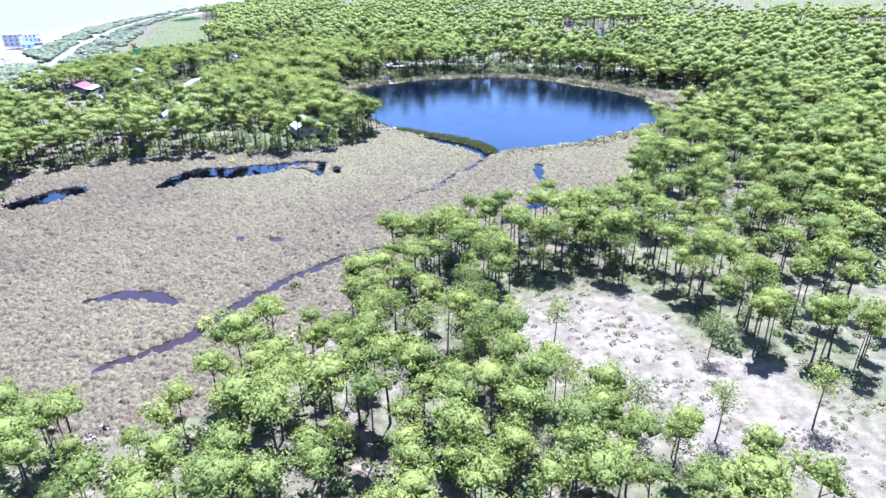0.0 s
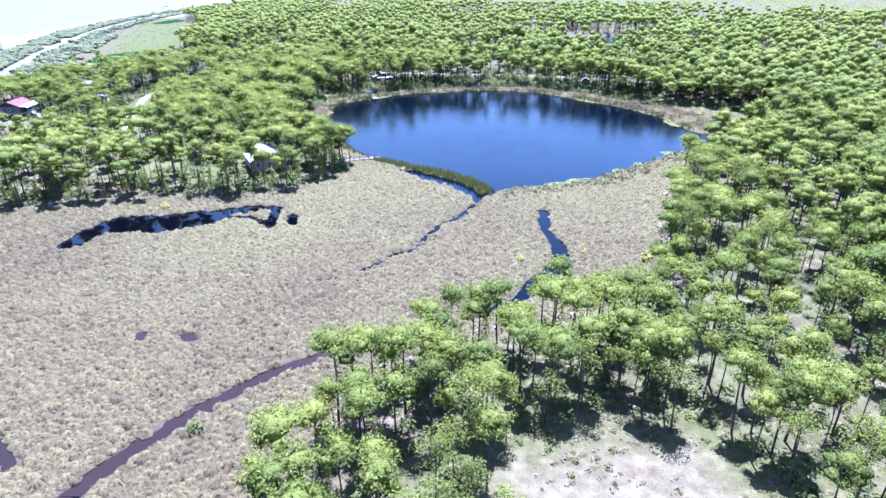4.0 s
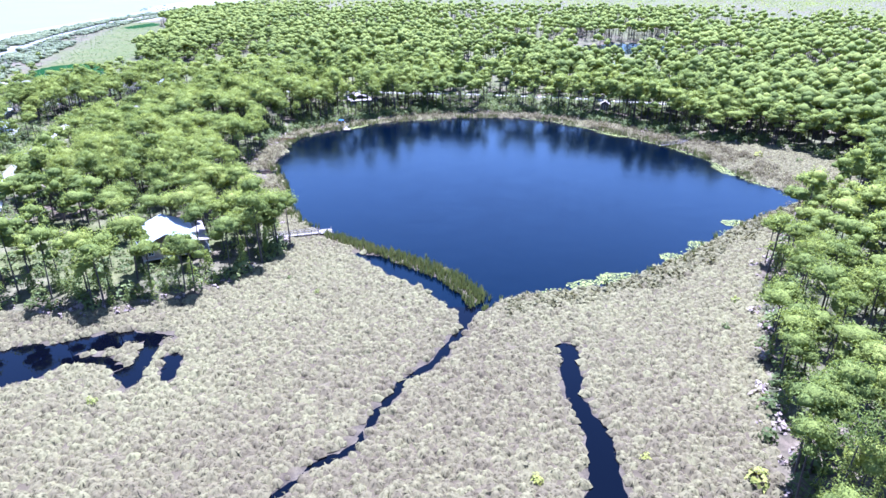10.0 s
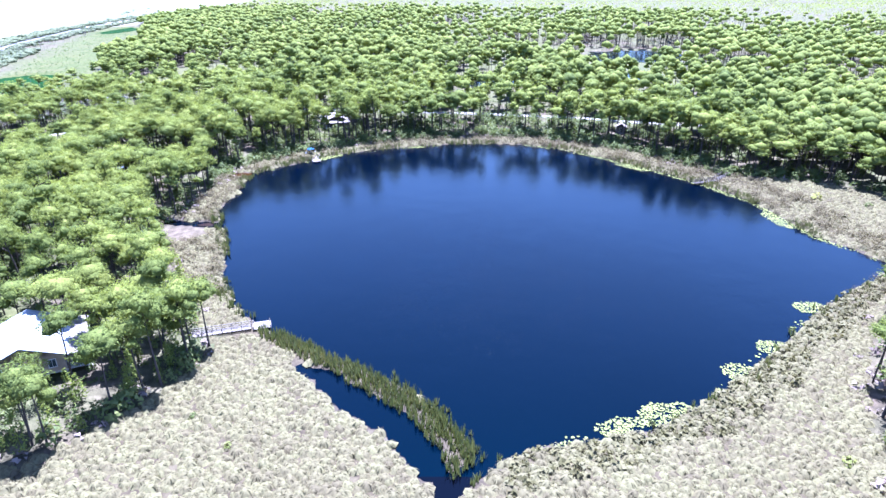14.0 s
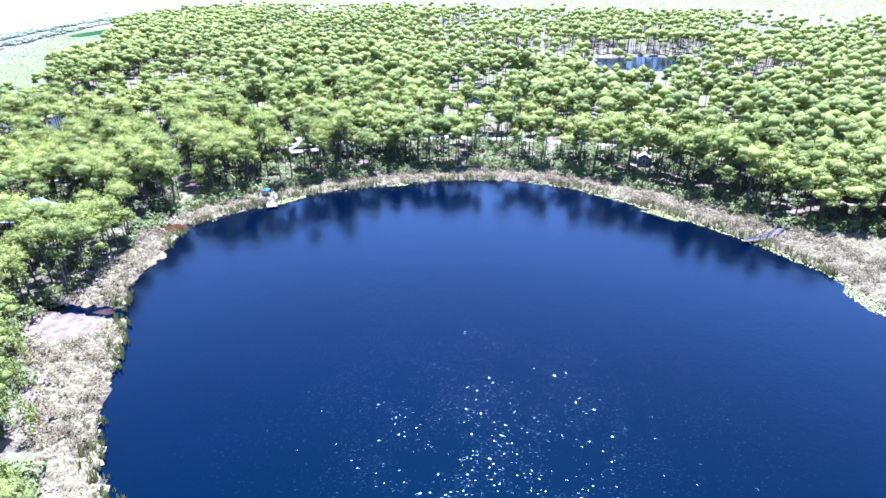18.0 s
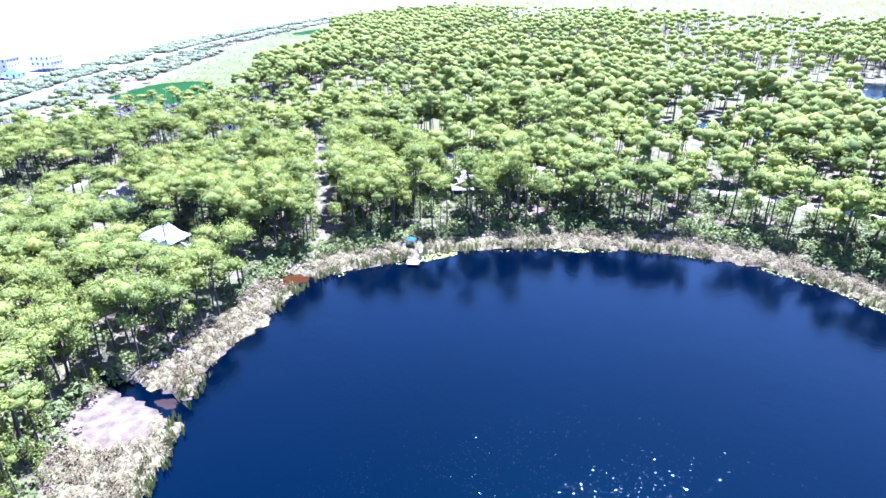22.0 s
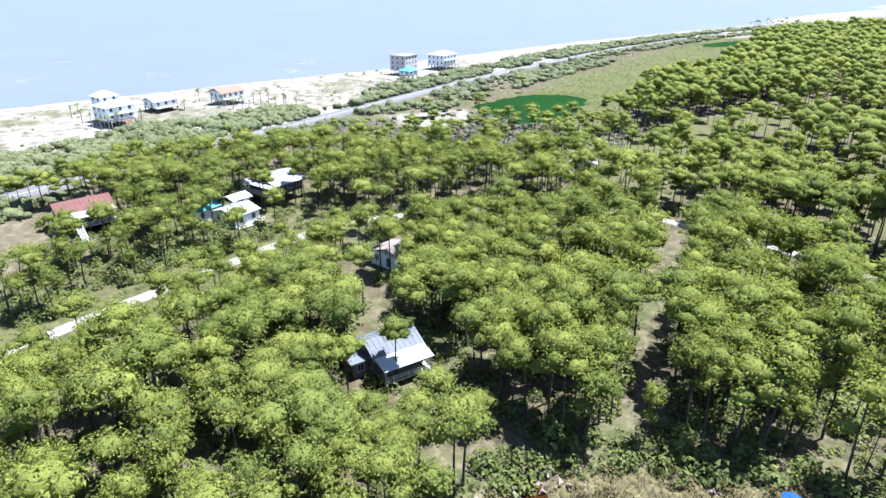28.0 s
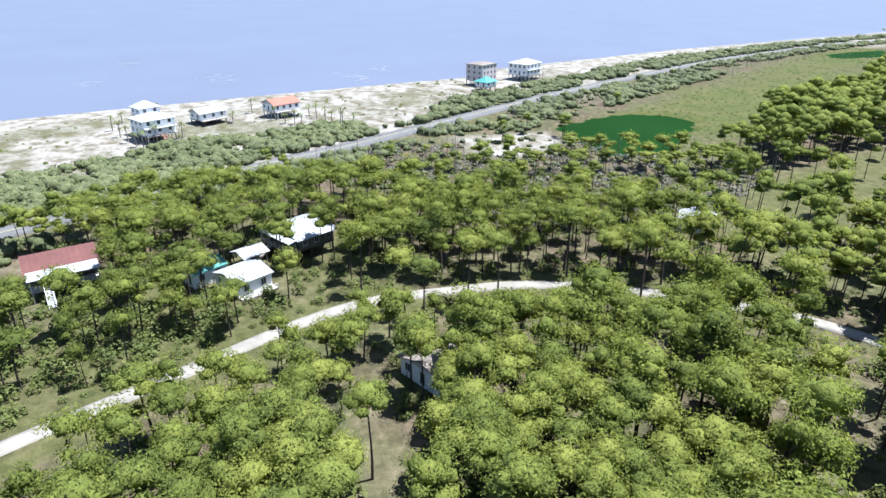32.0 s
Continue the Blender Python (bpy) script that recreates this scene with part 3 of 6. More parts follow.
# ---- trees ----
def pine_template(seed, H=13.0, R=3.0, domes=5, tufts=560, size=0.36, limbs=5, base=0.55, sides=6, rings=5, cores=(1, 1), fill=0.78, rough=0.2, knobs=0):
    """Trunk with limbs, and an umbrella crown: one broad dome with smaller ones under its rim and knobs over it, set with needle tufts. Returns trunk and crown as (v, f) pairs."""
    r = np.random.default_rng(seed)
    lean = r.normal(0, 0.4, 2)
    zs = np.linspace(0, 1, rings)
    path = np.stack([lean[0] * zs ** 2 + 0.12 * np.sin(zs * 5 + seed), lean[1] * zs ** 2 + 0.1 * np.cos(zs * 4 + seed) - 0.1, zs * H * 0.9 - 0.25], -1)
    bits = [tube(path, 0.19 * (1 - 0.7 * zs) * (H / 13), sides)]
    x0, y0, deep = lean[0] * 0.85, lean[1] * 0.85, H * (1 - base)
    main = R * r.uniform(0.74, 0.86)
    cs = [(x0 + r.normal(0, 0.15), y0 + r.normal(0, 0.15), H - main * 0.8, main, main * 0.8)]
    for k in range(domes):
        a, w = k * 2.4 + r.uniform(-0.5, 0.5), R * r.uniform(0.42, 0.62)
        d = R - w * r.uniform(0.75, 1.0)
        drop = deep * r.uniform(0.28, 0.52) if k % 3 < 2 else deep * r.uniform(0.55, 0.85)
        cs.append((x0 + d * math.cos(a), y0 + d * math.sin(a), H - 0.3 - drop, w, w * r.uniform(0.65, 0.88)))
    for k in range(knobs):
        big = cs[0] if k % 2 == 0 or not domes else cs[1 + k % domes]
        a, up, w = k * 2.4 + r.uniform(-0.4, 0.4), r.uniform(0.1, 0.95), R * r.uniform(0.2, 0.32)
        q = math.sqrt(1 - up * up)
        cs.append((big[0] + big[3] * q * math.cos(a) * 0.95, big[1] + big[3] * q * math.sin(a) * 0.95, big[2] + big[4] * up * 0.95, w, w * 0.8))
    for k in range(limbs):
        c = cs[1 + k % max(1, domes)] if domes else cs[0]
        s = np.array([path[-2, 0] * 0.8, path[-2, 1] * 0.8, c[2] - 1.5])
        e = np.array(c[:3]) - (0, 0, 0.1) + r.normal(0, 0.4, 3) * (k >= domes)
        bits.append(tube([s, (s + e) / 2 + (0, 0, 0.15), e], [0.08, 0.055, 0.03], 3))
    trunk = join(bits)
    c = np.array(cs)
    share = c[:, 3] ** 2 / (c[:, 3] ** 2).sum()
    c = c[r.choice(len(cs), tufts, p=share)]
    # tufts lie over the upper side of each dome and under its rim, thicker in clumps
    dz = r.uniform(-0.45, 1.0, tufts)
    a, q = r.uniform(0, 6.283, tufts), np.sqrt(1 - dz ** 2)
    d = np.stack([q * np.cos(a), q * np.sin(a), dz], -1)
    lump = 1 + 0.1 * np.sin(a * 4 + c[:, 0] * 9) * np.cos(dz * 7 + c[:, 1] * 9)
    p = c[:, :3] + d * np.stack([c[:, 3], c[:, 3], np.where(dz < 0, 0.6, 1.0) * c[:, 4]], -1) * (lump * r.uniform(0.8, 1.08, tufts))[:, None]
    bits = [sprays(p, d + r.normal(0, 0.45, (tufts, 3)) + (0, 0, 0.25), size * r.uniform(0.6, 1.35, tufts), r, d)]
    for k, (x, y, z, w, h) in enumerate(cs):
        cv, cf = CORES[0 if k > domes else cores[k > 0]]
        v = cv * (fill + r.uniform(-rough, rough, (len(cv), 1))) * (w, w, h)
        v[:, 2] = np.where(v[:, 2] < 0, v[:, 2] * 0.5, v[:, 2])
        bits.append((v + (x, y, z), cf))
    return trunk, join(bits)


def tufted_pine(seed, H=12.0, R=2.4, base=0.5, boughs=13, sides=6, per=15, size=0.3):
    """An airy pine: bare trunk, rising boughs and a round tuft of needles on every twig. Returns trunk and crown as (v, f) pairs."""
    r = np.random.default_rng(seed)
    lean, zs = r.normal(0, 0.45, 2), np.linspace(0, 1, 5)
    path = np.stack([lean[0] * zs ** 2 + 0.12 * np.sin(zs * 5 + seed), lean[1] * zs ** 2 + 0.1 * np.cos(zs * 4 + seed) - 0.1, zs * (H - 0.5) - 0.25], -1)
    bits, tips = [tube(path, 0.18 * (1 - 0.75 * zs) * (H / 13), sides)], []
    for k in range(boughs):
        u = (k + r.uniform(0, 0.9)) / boughs
        z = H * (base + (0.96 - base) * u)
        s = np.array([np.interp(z, path[:, 2], path[:, 0]), np.interp(z, path[:, 2], path[:, 1]), z])
        reach = R * (0.75 * math.sqrt(max(0.02, 1 - (abs(u - 0.3) / 0.74) ** 2))) * r.uniform(0.8, 1.12)
        a = k * 2.4 + r.uniform(-0.5, 0.5)
        e = s + np.array([math.cos(a), math.sin(a), r.uniform(0.15, 0.4)]) * reach
        m = (s + e) / 2 - (0, 0, 0.1 * reach)
        bits.append(tube([s, m, e], [0.07, 0.045, 0.02], 3))
        tips.append(e)
        if reach > 0.45 * R:
            tips.append(m + (r.normal(0, 0.25), r.normal(0, 0.25), r.uniform(0.25, 0.6)))
    tips.append(np.array([path[-1, 0], path[-1, 1], H - 0.4]))
    tips = np.array(tips)
    w = r.uniform(0.27, 0.4, len(tips)) * R
    c = np.repeat(tips, per, 0)
    d = r.normal(size=c.shape) + (0, 0, 0.35)
    d /= np.linalg.norm(d, axis=1)[:, None]
    p = c + d * np.repeat(w, per)[:, None] * r.uniform(0.75, 1.1, (len(c), 1)) * (1, 1, 0.75)
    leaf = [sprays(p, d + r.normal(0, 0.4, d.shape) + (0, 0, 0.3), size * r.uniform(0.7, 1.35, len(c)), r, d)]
    cv, cf = CORES[0]
    leaf += [(cv * k * r.uniform(0.85, 1.08, (len(cv), 1)) * (1, 1, 0.75) @ np.array(pose(0, 0, 0, 0, 0, float(r.uniform(0, 360))))[:3, :3] + t, cf) for t, k in zip(tips, w)]
    return join(bits), join(leaf)


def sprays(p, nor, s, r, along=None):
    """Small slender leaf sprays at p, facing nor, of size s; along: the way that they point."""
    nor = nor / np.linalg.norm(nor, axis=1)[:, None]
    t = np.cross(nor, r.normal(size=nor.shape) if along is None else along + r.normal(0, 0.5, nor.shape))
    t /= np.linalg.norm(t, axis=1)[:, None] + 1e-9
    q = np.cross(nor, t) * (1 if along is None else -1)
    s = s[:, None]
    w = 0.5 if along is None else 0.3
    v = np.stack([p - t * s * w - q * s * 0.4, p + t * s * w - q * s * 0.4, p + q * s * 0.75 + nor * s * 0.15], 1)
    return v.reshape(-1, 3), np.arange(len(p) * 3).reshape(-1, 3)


def core_of(level):
    """Unit balls of triangles for the dense inside of a clump."""
    bm = bmesh.new()
    if level == 0:
        for co in ((1, 0, 0), (0, 1, 0), (-1, 0, 0), (0, -1, 0), (0, 0, 1), (0, 0, -0.6)):
            bm.verts.new(co)
        bm.verts.ensure_lookup_table()
        for f in ((0, 1, 4), (1, 2, 4), (2, 3, 4), (3, 0, 4), (1, 0, 5), (2, 1, 5), (3, 2, 5), (0, 3, 5)):
            bm.faces.new([bm.verts[k] for k in f])
    else:
        bmesh.ops.create_icosphere(bm, subdivisions=level, radius=1)
    v = np.array([x.co[:] for x in bm.verts])
    f = np.array([[x.index for x in g.verts] for g in bm.faces])
    bm.free()
    return v, f


CORES = [core_of(k) for k in range(3)]


def scatter(templates, pos, yaw, sxy, sz, which, tint, name, mat, label, category, parent=None, smooth=False):
    """Joins many copies of (v, f) templates into one mesh of kind stuff."""
    vs, fs, ts, n = [], [], [], 0
    for k, (v, f) in enumerate(templates):
        m = np.where(which == k)[0]
        if not len(m):
            continue
        ca, sa = np.cos(yaw[m])[:, None], np.sin(yaw[m])[:, None]
        x = (v[None, :, 0] * ca - v[None, :, 1] * sa) * sxy[m, None] + pos[m, 0, None]
        y = (v[None, :, 0] * sa + v[None, :, 1] * ca) * sxy[m, None] + pos[m, 1, None]
        z = v[None, :, 2] * sz[m, None] + pos[m, 2, None]
        vs.append(np.stack([x, y, z], -1).reshape(-1, 3))
        fs.append((f[None] + (np.arange(len(m)) * len(v))[:, None, None]).reshape(-1, f.shape[1]) + n)
        ts.append(np.repeat(tint[m], len(v)))
        n += len(vs[-1])
    if not vs:
        return None
    ob = mesh_np(name, np.vstack(vs), np.vstack(fs), mat, smooth=smooth, tint=np.concatenate(ts))
    if parent:
        ob.parent = parent
        ob["kind"] = "stuff"
        return ob
    return tagged(ob, label, category, kind="stuff")


HOUSES = [(-53.2, 237, 10.5, 8.5), (-86, 341, 9, 7), (-115.4, 362.4, 4.5, 4), (-181, 312, 8, 8), (-159, 343, 8, 6), (-171, 347, 5, 5), (-171, 358, 9, 7), (-30.5, 403.5, 8, 8), (83.5, 393, 5, 6), (-139, 446, 6, 5),
          (-176, 368, 8, 7), (-112, 261, 8, 7), (-165, 331, 6, 5), (-175, 376, 8, 6)]
GAPS = [((-45, 226), 5), ((-41, 231), 4), ((-47, 221), 3), ((-158, 318), 4), ((-168, 313), 8), ((-160, 314), 4), ((-151, 344), 6), ((-159, 355), 4), ((-80, 340), 4), ((-24, 398), 5), ((-58, 341), 3), ((-34, 393), 4), ((-31, 382), 5), ((-85, 238), 9), ((-70, 232), 6), ((-62, 230), 7), ((-146, 370), 4), ((-150, 356), 5), ((-130, 398), 3), ((-77, 339), 8), ((-80, 347), 5), ((-103, 349), 6), ((-133, 373), 6), ((-129, 385), 5)]


LOWWOOD = [(-236, 388), (-170, 388), (-150, 430), (-150, 470), (-165, 505), (-200, 474), (-226, 474)]
THINWOOD = [(-142, 237), (-128, 240), (-126, 283), (-150, 300), (-190, 311), (-197, 290)]


def tree_density(x, y):
    """0 to 1: how thickly pines stand."""
    ms = sdf(MARSH_S, x, y)
    d = np.ones_like(x)
    d = np.where(ms < 2.0 + wob(x, y, 0.3, 8) + np.where((y > 340) & (x > -62), 3.0, 0.0), 0, d)
    d = np.where(x < road_x(y) + np.where(y < 372, 7, 16), 0, d)
    d = np.where((x < road_x(y) + 40) & (y > 380), d * 0.07, d)
    d = np.where((x < road_x(y) + np.interp(y, [300, 325, 352, 369, 400], [9, 9, 23, 35, 45])) & (y < 400), d * 0.12, d)
    d = np.where(inside(LOWWOOD, x, y), d * 0.5, d)
    d = np.where(inside(THINWOOD, x, y), d * 0.45, d)
    d = np.where(sdf(REDYARD, x, y) < 1, 0, d)
    cl = sdf(CLEARING, x, y)
    d = np.where(cl < 0, 0.0, d)
    east = np.clip((x - 20) / 30, 0, 1) * np.clip((200 - y) / 40, 0, 1)
    d = d * (1 - 0.6 * east * np.clip((135 - y) / 20, 0, 1))
    d = d * (1 - 0.15 * np.clip((150 - y) / 30, 0, 1))
    d = np.where((x > 36) & (y > 125) & (y < 260) & (ms < 45), d * 0.66, d)
    d = np.where(seg_dist(LANE, x, y) < np.where(y < 345, 4.5, 3.8), 0, d)
    lane = np.array(LANE[:12], float)
    off = x - np.interp(y, lane[:, 1], lane[:, 0])
    d = np.where((off > 0) & (off < 18) & (y > 280) & (y < 336), d * np.where(off < 10, 0.0, 0.5), d)
    d = np.where((off > 0) & (off < 24) & (y > 358) & (y < 402), d * np.where(off < 12, 0.0, 0.5), d)
    d = np.where((x > -140) & (x < 110) & (y < np.interp(x, [-140, -135, -125, -112, -94, -60, -20, 16, 44, 71, 102], [375, 391, 406, 419, 431, 437, 434, 430, 426, 420, 410])) & (seg_dist(LANE, x, y) < np.where(x < -10, 9, 11)), d * 0.25, d)
    d = np.where((x > 15) & (x < 78) & (y < 432) & (seg_dist(LANE, x, y) < 34), d * 0.5, d)
    d = np.where((off < 0) & (off > -26) & (y > 280) & (y < 350), d * 0.6, d)
    for k, p in enumerate(PATHS):
        d = np.where(seg_dist(p, x, y, False, True) < (0.6 if k == 0 else 1.6), 0, d)
    d = np.where(sdf(SWALEPOLY, x, y) < 2, 0, d)
    d = np.where((x < np.interp(y, [470, 530, 655, 740, 885], [-240, -250, -297, -318, -350])) & (y > 470) & (y < 885), d * 0.08, d)
    d = np.where(sdf(SCRUBSAND, x, y) < 2, 0.06, d)
    d = np.where(sdf(FARSAND, x, y) < 5, 0, d)
    d = np.where(inside(COASTWOOD, x, y) & (np.abs(x - road_x(y)) > 9), 0.85, d)
    d = np.where(sdf(BAREPATCH, x, y) < 2, 0.25, d)
    for p in FARPONDS:
        d = np.where((sdf(p, x, y) < 4) | (sdf(p, x + 3, y + 12) < 5), 0, d)
    for hx, hy, a, c in HOUSES:
        d = np.where(np.hypot((x - hx) / (a * 0.85), (y - hy) / (c * 0.85)) < 1, 0, d)
    for (hx, hy), a in GAPS:
        d = np.where(np.hypot(x - hx, y - hy) < a, 0.04, d)
    d = np.where((x < -36) & (y > 205) & (y < 264), d * 0.6, d)
    far = np.clip((y - 395) / 60, 0, 1) * (x > -160)
    d = d * (1 - far * np.clip(0.9 * wob(x, y, 0.021, 3) + 0.7 * wob(x, y, 0.075, 6) + 0.5, 0.25, 0.93))
    d = np.where(wob(x, y, 0.045, 9) + 0.4 * wob(x, y, 0.17, 2) < -0.62, d * 0.3, d)
    return d


def jitter_grid(x0, x1, y0, y1, step, r, loose=0.5):
    xs, ys = np.meshgrid(np.arange(x0, x1, step), np.arange(y0, y1, step * 0.87))
    xs = xs + (np.arange(xs.shape[0]) % 2)[:, None] * step / 2
    return (xs + r.uniform(-loose, loose, xs.shape) * step).ravel(), (ys + r.uniform(-loose, loose, ys.shape) * step).ravel()


def keep(x, y, dens, r):
    m = r.uniform(size=len(x)) < dens
    return x[m], y[m]


def near_of(x, y):
    """Distance from the middle of the plan that is passed closely."""
    return seg_dist([(5, 70), (15, 250), (-20, 310), (-90, 345), (-140, 360)], x, y)


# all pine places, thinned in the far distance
def in_view(x, y):
    # wedge of ground that the camera's view sweeps; most planting stops outside
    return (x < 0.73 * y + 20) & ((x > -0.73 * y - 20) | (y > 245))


px_, py_ = jitter_grid(-330, 640, 44, 900, 4.6, rng, 0.42)
px_, py_ = keep(px_, py_, tree_density(px_, py_) * in_view(px_, py_), rng)
nd = near_of(px_, py_)
close, middle = nd < 76, (nd >= 76) & (nd < 285)
fx_, fy_ = jitter_grid(-420, 900, 160, 1200, 5.2, rng)
fx_, fy_ = keep(fx_, fy_, tree_density(fx_, fy_) * in_view(fx_, fy_), rng)
fd = near_of(fx_, fy_)
m = (fd >= 285) & (fd < 480 + 320 * rng.uniform(size=len(fx_)))
fx_, fy_ = fx_[m], fy_[m]
hx_, hy_ = jitter_grid(-470, 1300, 500, 1800, 8.2, rng)
hx_, hy_ = keep(hx_, hy_, tree_density(hx_, hy_) * in_view(hx_, hy_), rng)
m = near_of(hx_, hy_) >= 480 + 320 * rng.uniform(size=len(hx_))
hx_, hy_ = hx_[m], hy_[m]

NEAR_T = [pine_template(11 + k, H=h, R=rr * 0.93, domes=c, base=bs, limbs=3, sides=5, knobs=11, tufts=620, size=0.34, fill=0.7) for k, (h, rr, c, bs) in enumerate(
    [(13.5, 3.3, 5, 0.58), (12.5, 3.6, 6, 0.55), (14.5, 3.0, 4, 0.62), (11.5, 3.1, 5, 0.5), (13.0, 3.5, 5, 0.6), (10.0, 2.6, 4, 0.45), (15.0, 3.4, 5, 0.62), (12.0, 2.8, 4, 0.52), (13.0, 3.2, 6, 0.5), (12.5, 3.0, 3, 0.6)])]
SOUTH_T = [pine_template(31 + k, H=h, R=rr, domes=c, base=bs, limbs=6, sides=5, knobs=10, tufts=600, size=0.34, fill=0.68) for k, (h, rr, c, bs) in enumerate(
    [(12.0, 2.7, 5, 0.6), (11.5, 2.9, 5, 0.58), (12.5, 2.4, 4, 0.66), (10.5, 2.6, 5, 0.54), (9.0, 2.2, 5, 0.48), (12.5, 3.0, 4, 0.68), (13.0, 2.6, 4, 0.68)])]
MIDNEAR_T = [pine_template(51 + k, H=h, R=rr, domes=6, tufts=230, size=0.44, base=bs, limbs=0, sides=3, rings=3, knobs=3, rough=0.14) for k, (h, rr, bs) in enumerate([(13.5, 3.2, 0.58), (12.5, 3.5, 0.54), (14.5, 2.9, 0.62), (11.5, 3.0, 0.5), (13.0, 2.6, 0.56)])]
MID_T = [pine_template(41 + k, H=h, R=rr, domes=4, tufts=80, size=0.52, fill=0.9, base=bs, limbs=0, sides=3, rings=3, knobs=2, rough=0.12) for k, (h, rr, bs) in enumerate([(13.5, 3.2, 0.54), (12.5, 3.4, 0.5), (14.5, 3.0, 0.58), (11.5, 3.0, 0.48), (13.0, 3.2, 0.54)])]
FAR_T = [pine_template(71 + k, cores=(1, 0), H=h, R=rr, domes=3, tufts=14, size=0.75, fill=0.95, base=bs, limbs=0, sides=3, rings=2, rough=0.12) for k, (h, rr, bs) in enumerate([(13.0, 3.3, 0.45), (12.0, 3.5, 0.4), (14.0, 3.1, 0.47)])]
HORIZON_T = [pine_template(81 + k, cores=(0, 0), H=h, R=rr, domes=1, tufts=5, size=1.5, fill=0.9, base=bs, limbs=0, sides=3, rings=2) for k, (h, rr, bs) in enumerate([(13.0, 4.3, 0.5), (12.0, 4.6, 0.45)])]


def stature(x, y):
    """Pines stay low and thin near the beach road, and short where they would hide lane, cabin or red house from the
    camera.
    """
    s = 0.45 + 0.55 * np.clip((x - road_x(y) - 22) / 50, 0, 1)
    s = np.where(y < 380, np.maximum(s, 0.72 + 0.2 * np.clip((x - road_x(y) - 15) / 40, 0, 1)), s)
    s = np.where(inside(LOWWOOD, x, y), np.minimum(s, np.where(x > -200, 0.64, 0.45)), s)
    s = np.where(inside(THINWOOD, x, y), np.minimum(s, 0.62), s)
    s = np.where((y > 345) & (x > -75), s * 1.15, s)
    s = np.where(np.hypot(x + 70, y - 335) < 10, np.minimum(s, 0.66), s)
    lane = np.array(LANE[:12], float)
    off = x - np.interp(y, lane[:, 1], lane[:, 0])
    s = np.where((off < 0) & (off > -30) & (y > 280) & (y < 350), np.minimum(s, 0.8), s)
    s = np.where((off > 0) & (off < 28) & (y > 280) & (y < 402), np.minimum(s, 0.52 + 0.014 * off), s)
    return s


def wood(name, T, x, y, label, trunks=True):
    n = len(x)
    pos = np.stack([x, y, height(x, y)], -1)
    yaw, sxy = rng.uniform(0, 6.28, n), rng.choice([0.72, 0.9, 1.02, 1.12, 1.25], n) * rng.uniform(0.92, 1.08, n)
    sz = (sxy * 0.35 + rng.uniform(0.48, 0.85, n)) * stature(x, y)
    sxy = sxy * (0.45 + 0.55 * stature(x, y))
    # far crowns get a lighter, more even tint: haze painted into the colour
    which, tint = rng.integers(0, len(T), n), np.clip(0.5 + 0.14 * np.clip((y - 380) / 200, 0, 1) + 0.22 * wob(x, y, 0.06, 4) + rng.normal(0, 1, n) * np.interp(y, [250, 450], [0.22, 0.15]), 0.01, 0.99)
    root = tagged(new(name), label, "pine wood", kind="stuff")
    if trunks:
        scatter([t[0] for t in T], pos, yaw, sxy, sz, which, tint, "trunk", BARK, "", "", root)
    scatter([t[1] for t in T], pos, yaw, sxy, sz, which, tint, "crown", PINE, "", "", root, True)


cx_, cy_ = px_[close], py_[close]
# the 300 pines nearest to the clearing, the creek mouth and the lane stand as single trees
score = np.minimum.reduce([np.hypot(cx_ - 30, cy_ - 85), np.hypot(cx_ + 45, cy_ - 240) + 5, np.hypot(cx_ + 85, cy_ - 345), np.hypot(cx_ - 62, cy_ - 165) + 8])
order = np.argsort(score)
single, rest = order[:262], order[262:]
south = (cy_[rest] < 165) | ((cx_[rest] > 38) & (cy_[rest] < 285))
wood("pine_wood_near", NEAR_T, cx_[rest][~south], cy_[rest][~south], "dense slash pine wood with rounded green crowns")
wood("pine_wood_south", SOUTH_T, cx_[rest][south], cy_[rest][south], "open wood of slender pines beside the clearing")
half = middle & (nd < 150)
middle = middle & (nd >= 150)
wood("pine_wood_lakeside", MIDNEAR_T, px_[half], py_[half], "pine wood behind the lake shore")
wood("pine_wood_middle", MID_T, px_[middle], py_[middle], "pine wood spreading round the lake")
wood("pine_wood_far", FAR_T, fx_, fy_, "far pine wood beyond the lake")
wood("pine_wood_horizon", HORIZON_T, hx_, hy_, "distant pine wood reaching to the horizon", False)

bx_, by_ = jitter_grid(-330, 420, -180, 330, 10, rng)
bx_, by_ = keep(bx_, by_, tree_density(bx_, by_) * ~in_view(bx_, by_), rng)
wood("pine_wood_behind", HORIZON_T, bx_, by_, "pine wood going on behind the clearing")


def pine_thing(t, label):
    root = tagged(new("pine_tree"), label, "tree", "single pines")
    mesh_np("trunk", *t[0], BARK, root)
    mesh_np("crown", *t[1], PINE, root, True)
    return root


SINGLE_T = [tufted_pine(111 + k, H=h, R=rr, base=bs, boughs=c, per=30, size=0.34) for k, (h, rr, c, bs) in enumerate(
    [(13.0, 3.9, 15, 0.66), (12.5, 4.1, 16, 0.62), (13.5, 3.4, 13, 0.7), (11.0, 3.6, 16, 0.5), (13.0, 4.0, 14, 0.7), (9.5, 2.9, 13, 0.55), (12.5, 3.1, 14, 0.62), (12.0, 3.2, 14, 0.58)])]
SINGLE_T += [pine_template(119 + k, H=h, R=rr, domes=c, tufts=800, size=0.31, base=bs, limbs=9, sides=7, knobs=12, fill=0.76) for k, (h, rr, c, bs) in enumerate([(17.0, 3.5, 5, 0.7), (13.0, 3.2, 6, 0.55), (12.0, 3.4, 7, 0.5), (13.5, 3.0, 5, 0.6)])]
